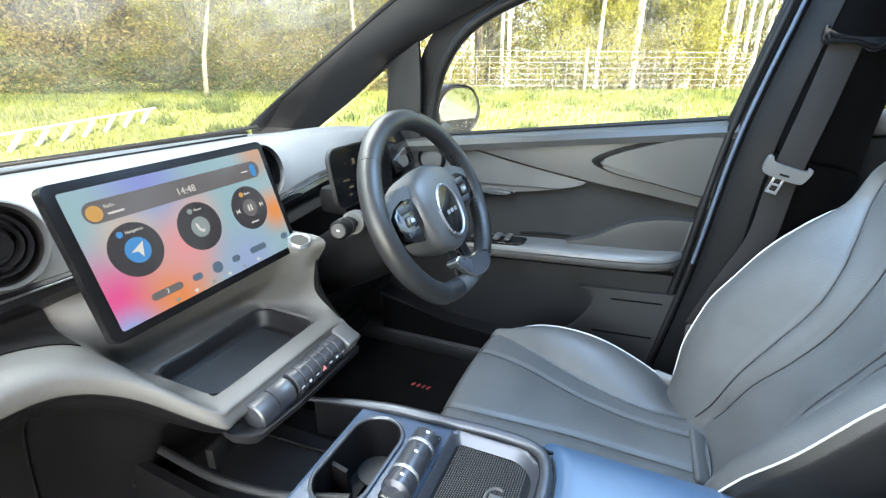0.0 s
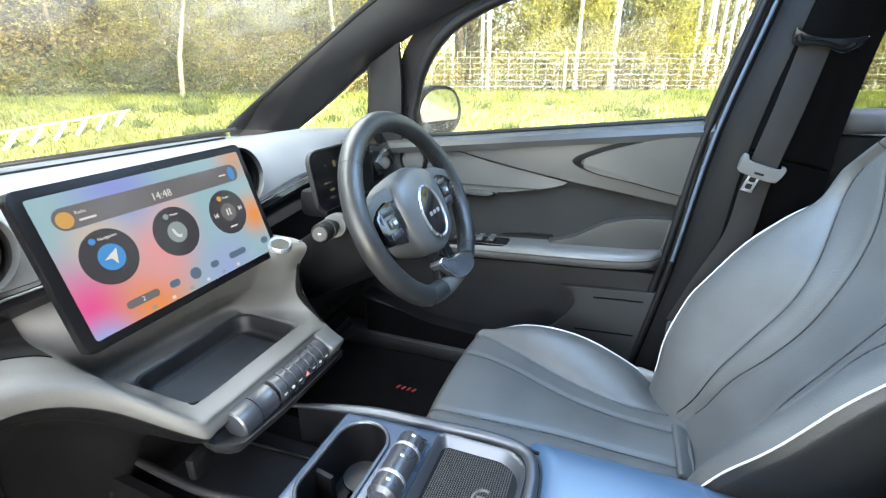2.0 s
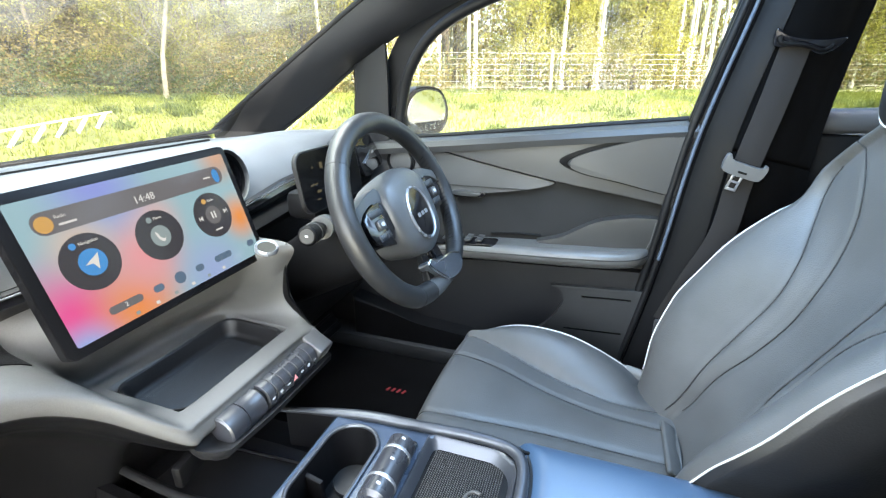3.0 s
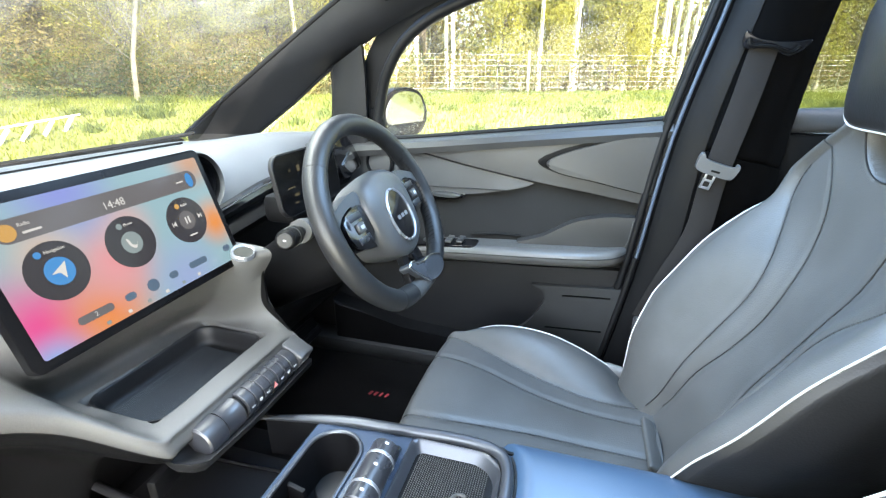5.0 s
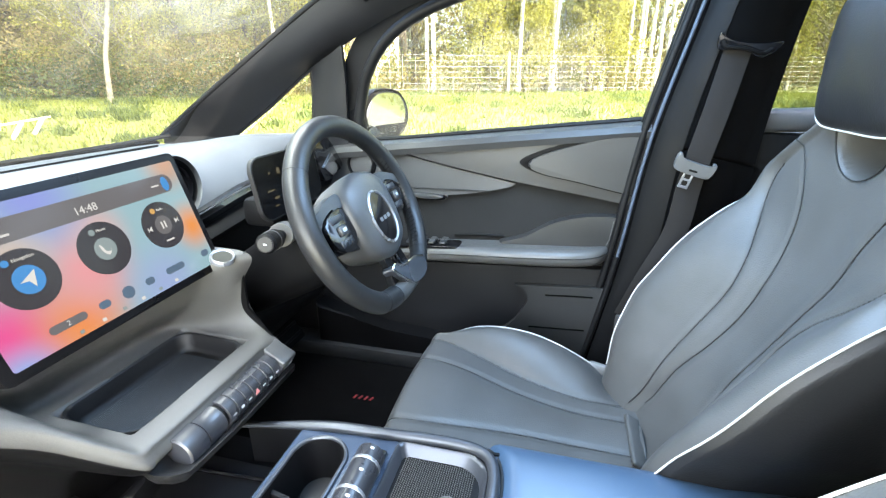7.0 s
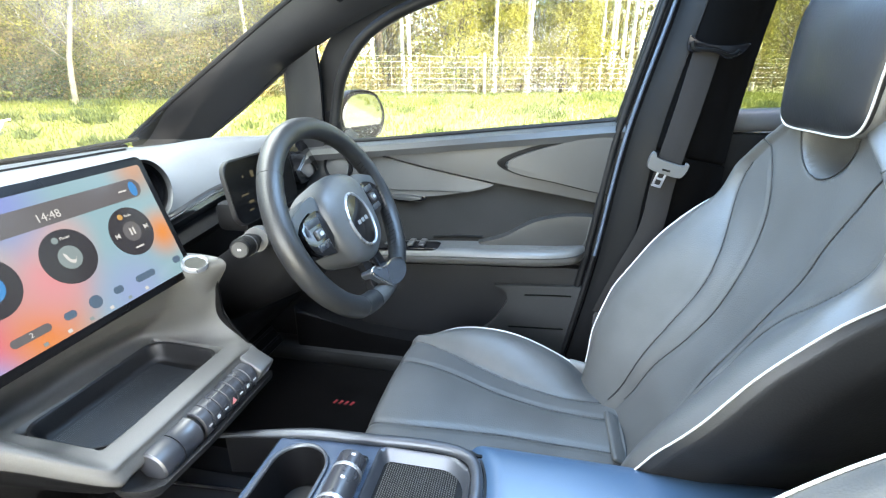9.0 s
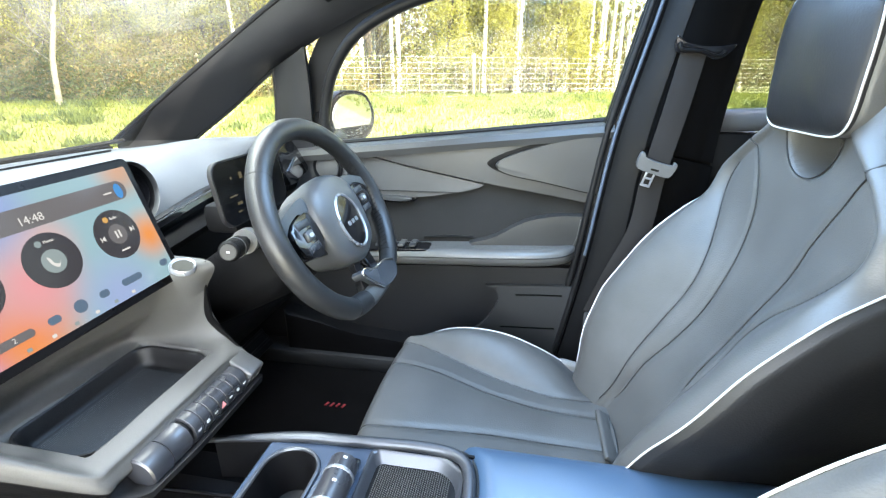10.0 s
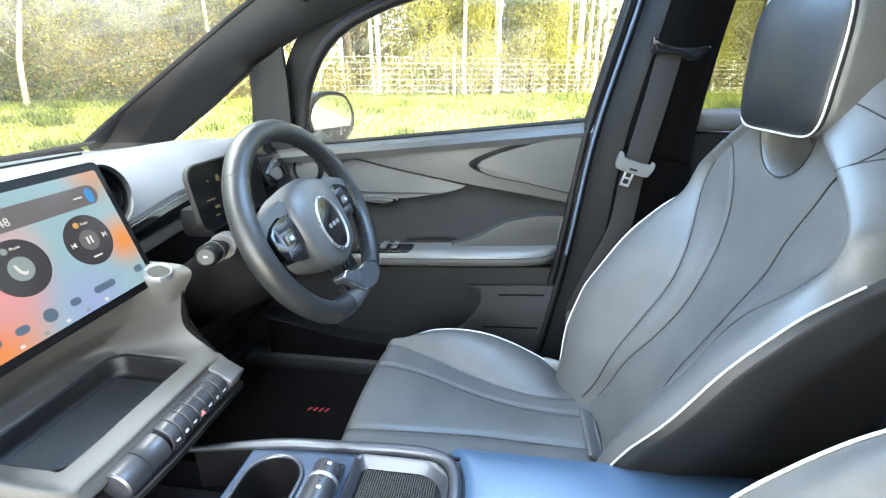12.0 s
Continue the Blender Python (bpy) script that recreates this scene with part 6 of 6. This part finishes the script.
def ground_grid():
    bm = bmesh.new()
    xs = [-900, -300, -100, -40, -15, -6] + [-3 + 0.6 * i for i in range(80)] + [50, 70, 110, 300, 900]
    ys = [-900, -300, -100, -50, -30] + [-22 + 0.8 * i for i in range(85)] + [50, 70, 110, 300, 900]
    vs = [[bm.verts.new((x, y, ground_z(x, y) if abs(x) < 45 and abs(y) < 48 else 0.55)) for y in ys] for x in xs]
    for i in range(len(xs) - 1):
        for j in range(len(ys) - 1):
            bm.faces.new((vs[i][j], vs[i + 1][j], vs[i + 1][j + 1], vs[i][j + 1]))
    return bm


ground = part("ground", ground_grid(), GRASS)
tagged(ground, "bright sunlit grass field", "ground", kind="structure")
drive = part("road", sheet(lambda u, v: Vector((-4 + 6.6 * u + 0.5 * math.sin(v * 5), -6 + 18 * v, ground_z(-4 + 6.6 * u, -6 + 18 * v) + 0.03)), 24, 40), GRAVEL)
tagged(drive, "pale gravel parking area", "road", kind="structure")


def blades(name, count, area, h0, h1, mat, seed, label, lean=0.5, wide=0.012, clump=1):
    """Tufts of narrow blades scattered over the ground."""
    r = random.Random(seed)
    verts, faces = [], []
    for _ in range(count // clump):
        x0, y0 = r.uniform(area[0], area[1]), r.uniform(area[2], area[3])
        for _ in range(clump):
            x, y = x0 + r.gauss(0, 0.10) * (clump > 1), y0 + r.gauss(0, 0.10) * (clump > 1)
            z = ground_z(x, y)
            a, h = r.uniform(0, 2 * math.pi), r.uniform(h0, h1)
            dx, dy = math.cos(a) * wide, math.sin(a) * wide
            lx, ly = r.uniform(-lean, lean) * h, r.uniform(-lean, lean) * h
            k = len(verts)
            verts += [(x - dx, y - dy, z), (x + dx, y + dy, z), (x + lx, y + ly, z + h)]
            faces.append((k, k + 1, k + 2))
    me = bpy.data.meshes.new(name)
    me.from_pydata(verts, [], faces)
    me.materials.append(mat)
    ob = new(name, me)
    return tagged(ob, label, "grass", kind="stuff")


blades("grass", 90000, (3.0, 19, -8, 20), 0.03, 0.11, BLADES, 1, "short bright grass blades", wide=0.012)
blades("weed_tufts", 14000, (5.0, 16, -5, 14), 0.05, 0.16, TUFTS, 2, "darker green weed tufts in the grass", lean=0.9, wide=0.022, clump=70)

# ---- wire fence
fence = thing("wire_fence", "pale galvanised wire stock fence", "fence", at=(13, 5.3, 0.5))
LINE = spline([(20.0, -10.0), (17.8, -3.0), (15.2, 1.3), (13.2, 5.3), (13.6, 10.0), (15.5, 16.0), (18, 24)], 140)
HT = 1.15
for k in range(8):
    zk = 0.03 + (HT - 0.03) * (k / 7) ** 0.95
    part("wire", tube([(p.x, p.y, ground_z(p.x, p.y) + zk + 0.006 * math.sin(i * 0.31 + k)) for i, p in enumerate(LINE)], 0.0034, 5), GALV, fence)
stay_mesh = None
for i in range(0, 139, 2):
    p = LINE[i]
    if stay_mesh is None:
        b2 = rbox(0.006, 0.006, HT, 0)
        ob = part("stay", b2, GALV, fence)
        stay_mesh = ob.data
    else:
        ob = new("stay", stay_mesh)
        ob.parent = fence
    ob.matrix_parent_inverse = Matrix.Identity(4)
    ob.matrix_basis = Matrix.Translation(Vector((p.x, p.y, ground_z(p.x, p.y) + HT / 2 + 0.02)) - fence.location)
for i in range(4, 139, 45):
    p = LINE[i]
    b2 = lathe([(0.045, 0), (0.042, 1.25), (0.02, 1.29), (0, 1.29)], 10)
    ob = part("post", b2, POSTWOOD, fence)
    ob.matrix_parent_inverse = Matrix.Identity(4)
    ob.matrix_basis = Matrix.Translation(Vector((p.x, p.y, ground_z(p.x, p.y) - 0.02)) - fence.location)


# ---- trees
def leaf_cloud(spots, per, spread, size, r):
    """Small diamond leaves strewn round the spots."""
    g = np.random.RandomState(r.randrange(2 ** 31))
    c = np.repeat(np.array([tuple(p) for p in spots]), per, axis=0)
    n = len(c)
    c = c + g.normal(0, 1, (n, 3)) * np.array((spread, spread, spread * 0.8))
    a = g.normal(0, 1, (n, 3))
    a /= np.linalg.norm(a, axis=1, keepdims=True)
    b = np.cross(a, g.normal(0, 1, (n, 3)))
    b /= np.linalg.norm(b, axis=1, keepdims=True)
    w = size * g.uniform(0.5, 1.3, (n, 1))
    verts = np.stack([c - a * w, c + b * w * 0.5, c + a * w, c - b * w * 0.5], 1).reshape(-1, 3)
    me = bpy.data.meshes.new("crown")
    me.vertices.add(4 * n)
    me.vertices.foreach_set("co", verts.ravel())
    me.loops.add(4 * n)
    me.loops.foreach_set("vertex_index", np.arange(4 * n))
    me.polygons.add(n)
    me.polygons.foreach_set("loop_start", np.arange(0, 4 * n, 4))
    me.update(calc_edges=True)
    return me


def branch(bm_list, r, p, d, length, rad, depth, tips):
    n = 6
    pts = [p]
    q = p.copy()
    for i in range(n):
        d = (d + Vector((r.gauss(0, 0.10), r.gauss(0, 0.10), r.gauss(0.02, 0.07)))).normalized()
        q = q + d * length / n
        pts.append(q.copy())
    bm_list.append((pts, rad))
    if depth == 0:
        tips += pts[2:]
        return
    tips.append(pts[-1])
    for k in range(5 if depth > 1 else 4):
        f = r.uniform(0.25, 1.0)
        o = pts[min(n, int(f * n))]
        a = r.uniform(0, 2 * math.pi)
        nd = (d * 0.55 + Vector((math.cos(a), math.sin(a), r.uniform(0.1, 0.7))) * 0.8).normalized()
        branch(bm_list, r, o, nd, length * r.uniform(0.35, 0.6), rad * 0.42, depth - 1, tips)


def build_tree(name, label, seed, height, rad, bark, leaf, per, spread, size, first=0.25, limbs=16):
    r = random.Random(seed)
    tree = thing(name, label, "tree", group="trees behind the fence")
    lines, tips = [], []
    trunk = [Vector((0, 0, -0.2))]
    d = Vector((r.uniform(-0.05, 0.05), r.uniform(-0.05, 0.05), 1))
    for i in range(14):
        d = (d + Vector((r.gauss(0, 0.03), r.gauss(0, 0.03), 0.0))).normalized()
        trunk.append(trunk[-1] + d * height / 14)
    tb = tube(trunk, lambda f: rad * (1 - 0.85 * f) + 0.015 + 0.5 * rad * max(0, 0.06 - f) / 0.06, 9)
    part("trunk", tb, bark, tree)
    for k in range(limbs):
        f = first + (0.97 - first) * k / limbs
        o = trunk[int(f * 14)].lerp(trunk[min(14, int(f * 14) + 1)], f * 14 % 1)
        a = k * 2.4 + r.uniform(-0.4, 0.4)
        branch(lines, r, o, Vector((math.cos(a), math.sin(a), r.uniform(0.4, 1.0))).normalized(), height * (0.30 - 0.16 * f), rad * 0.40 * (1.1 - f), 2, tips)
    verts, faces = [], []
    for pts, w in lines:
        k0 = len(verts)
        n = len(pts)
        for i, p in enumerate(pts):
            ww = max(0.006, w * (1 - 0.75 * i / n))
            for j in range(3):
                a = 2 * math.pi * j / 3
                verts.append((p.x + ww * math.cos(a), p.y + ww * math.sin(a), p.z + ww * 0.3 * math.cos(a + 1)))
        for i in range(n - 1):
            for j in range(3):
                faces.append((k0 + 3 * i + j, k0 + 3 * i + (j + 1) % 3, k0 + 3 * i + 3 + (j + 1) % 3, k0 + 3 * i + 3 + j))
    me = bpy.data.meshes.new("branchwork")
    me.from_pydata(verts, [], faces)
    me.materials.append(TWIG if bark is BARK else bark)
    limb_ob = new("branchwork", me)
    limb_ob.parent = tree
    r.shuffle(tips)
    me = leaf_cloud(tips[:700], per, spread, size, r)
    me.materials.append(leaf)
    crown = new("crown", me)
    crown.parent = tree
    return tree


def scatter(proto, spots, seed):
    r = random.Random(seed)
    for i, (x, y) in enumerate(spots):
        s = r.uniform(0.85, 1.15)
        m = Matrix.Translation((x, y, ground_z(x, y) if x < 40 else 0.55)) @ Euler((0, 0, r.uniform(0, 6.28))).to_matrix().to_4x4()
        if i == 0:
            proto.matrix_basis = m
        else:
            copy_thing(proto, m)


def woods(n, x0, x1, y0, y1, seed):
    r = random.Random(seed)
    return [(r.uniform(x0, x1), r.uniform(y0, y1)) for _ in range(n)]


birch = build_tree("birch_tree", "slim white-barked birch with bare fine branches", 11, 11.0, 0.062, BIRCH, LEAF_Y, 3, 0.25, 0.035, 0.35)
ash = build_tree("young_tree", "brown tree with sparse yellow-green spring leaves", 12, 9.0, 0.13, BARK, LEAF_Y, 7, 0.28, 0.05, 0.12, 18)
oak = build_tree("bare_tree", "brown tree with dry leaves and dense twigs", 13, 10.0, 0.17, BARK, LEAF_B, 6, 0.30, 0.05, 0.10, 18)
bush = build_tree("willow_bush", "bushy shrub with yellow spring leaves", 14, 4.2, 0.06, BARK, LEAF_Y, 9, 0.16, 0.045, 0.05, 20)


def behind(n, d0, d1, i0, i1, seed):
    """Places at d0 to d1 metres behind the fence."""
    r = random.Random(seed)
    out = []
    for _ in range(n):
        i = r.uniform(i0, i1)
        p = LINE[int(i)].lerp(LINE[min(139, int(i) + 1)], i % 1)
        away = Vector((p.x, p.y)).normalized()
        q = Vector((p.x, p.y)) + away * r.uniform(d0, d1)
        out.append((q.x, q.y))
    return out


scatter(birch, behind(16, 1.0, 6.0, 8, 75, 21) + behind(5, 2, 9, 75, 139, 22) + behind(22, 2.0, 7.0, 22, 50, 29), 31)
scatter(ash, behind(14, 3.0, 12.0, 0, 139, 23) + woods(10, 24, 40, -25, 30, 24) + woods(6, 2, 18, 24, 34, 44) + woods(8, 2, 20, -40, -20, 49), 32)
scatter(oak, behind(12, 3.0, 14.0, 40, 139, 25) + behind(6, 7, 14, 0, 40, 45) + woods(12, 26, 44, -28, 34, 26) + woods(8, 0, 20, 26, 38, 46), 33)
scatter(bush, behind(14, 1.0, 3.0, 0, 139, 27) + behind(10, 1.0, 4.0, 30, 70, 28) + woods(5, 4, 12, 17, 22, 47) + woods(8, 4, 18, -30, -18, 48), 34)


def hedge(name, label, spots, per, spread, size, mat, seed):
    me = leaf_cloud(spots, per, spread, size, random.Random(seed))
    me.materials.append(mat)
    return tagged(new(name, me), label, "undergrowth", kind="stuff")


def low_spots(places, h, seed):
    r = random.Random(seed)
    return [Vector((x, y, ground_z(x, y) + r.uniform(0.05, h))) for x, y in places]


hedge("bramble_hedge", "low dark bramble and dry grass behind the fence", low_spots(behind(900, 0.3, 4.0, 0, 139, 51), 1.0, 52), 26, 0.25, 0.05, LEAF_B, 53)
hedge("nettle_undergrowth", "green nettles and ivy behind the fence", low_spots(behind(500, 0.3, 5.0, 0, 139, 54), 1.3, 55), 26, 0.25, 0.05, LEAF_G, 56)
hedge("far_thicket", "dense far thicket of twigs and young leaves", [Vector((x, y, 0.5 + random.Random(i).uniform(0, 9.5))) for i, (x, y) in enumerate(woods(1300, 27, 46, -34, 40, 57) + woods(2200, -4, 30, 27, 44, 58))], 100, 0.9, 0.13, LEAF_B, 59)
hedge("leafy_thicket", "far thicket of fresh yellow-green leaves", [Vector((x, y, 0.5 + random.Random(i + 7).uniform(0, 10.5))) for i, (x, y) in enumerate(woods(900, 30, 48, -40, 46, 60) + woods(1000, -8, 30, 30, 48, 61))], 90, 0.9, 0.13, LEAF_Y, 62)

# overgrown bank ahead of the car, with one pale tree in it
BANK = spline([(1.0, 18.0), (4.0, 16.6), (6.6, 15.0), (8.4, 13.0), (9.9, 10.2), (11.6, 8.2), (13.6, 7.2)], 60)


def bank_spots(n, depth, h, seed):
    r = random.Random(seed)
    out = []
    for _ in range(n):
        p = BANK[r.randrange(60)]
        away = Vector((p.x, p.y)).normalized() * r.uniform(0.0, depth)
        q = Vector((p.x + away.x + r.gauss(0, 0.3), p.y + away.y + r.gauss(0, 0.3)))
        out.append(Vector((q.x, q.y, ground_z(q.x, q.y) + h * r.random() ** 1.5)))
    return out


hedge("bank_brambles", "tangled dry brambles on the bank ahead", bank_spots(520, 3.0, 1.7, 71), 60, 0.24, 0.045, LEAF_B, 72)
hedge("bank_nettles", "grey-green nettles and ivy on the bank ahead", bank_spots(420, 2.0, 1.1, 73), 50, 0.22, 0.045, LEAF_G, 74)
pale_tree = build_tree("pale_tree", "pale-barked young tree with fine bare twigs", 15, 5.6, 0.045, PALE_BARK, LEAF_Y, 4, 0.20, 0.03, 0.16, 26)
pale_tree.matrix_basis = Matrix.Translation((8.3, 9.8, ground_z(8.3, 9.8)))

# low white rail on the grass ahead
rail = thing("low_rail", "low white zigzag rail on the grass", "rail", at=(4.3, 8.2, 0.3))
P0, P1 = Vector((2.4, 7.5)), Vector((5.5, 7.9))
for k in range(9):
    a, b = P0.lerp(P1, k / 9), P0.lerp(P1, (k + 0.6) / 9)
    za, zb = ground_z(a.x, a.y), ground_z(b.x, b.y)
    part("stake", tube([(a.x, a.y, za + 0.0), (b.x, b.y, zb + 0.20)], 0.030, 6), WHITE_PLASTIC, rail)
part("top_rail", tube([(P0.x, P0.y, ground_z(*P0) + 0.21), (P1.x, P1.y, ground_z(*P1) + 0.21)], 0.016, 6), WHITE_PLASTIC, rail)
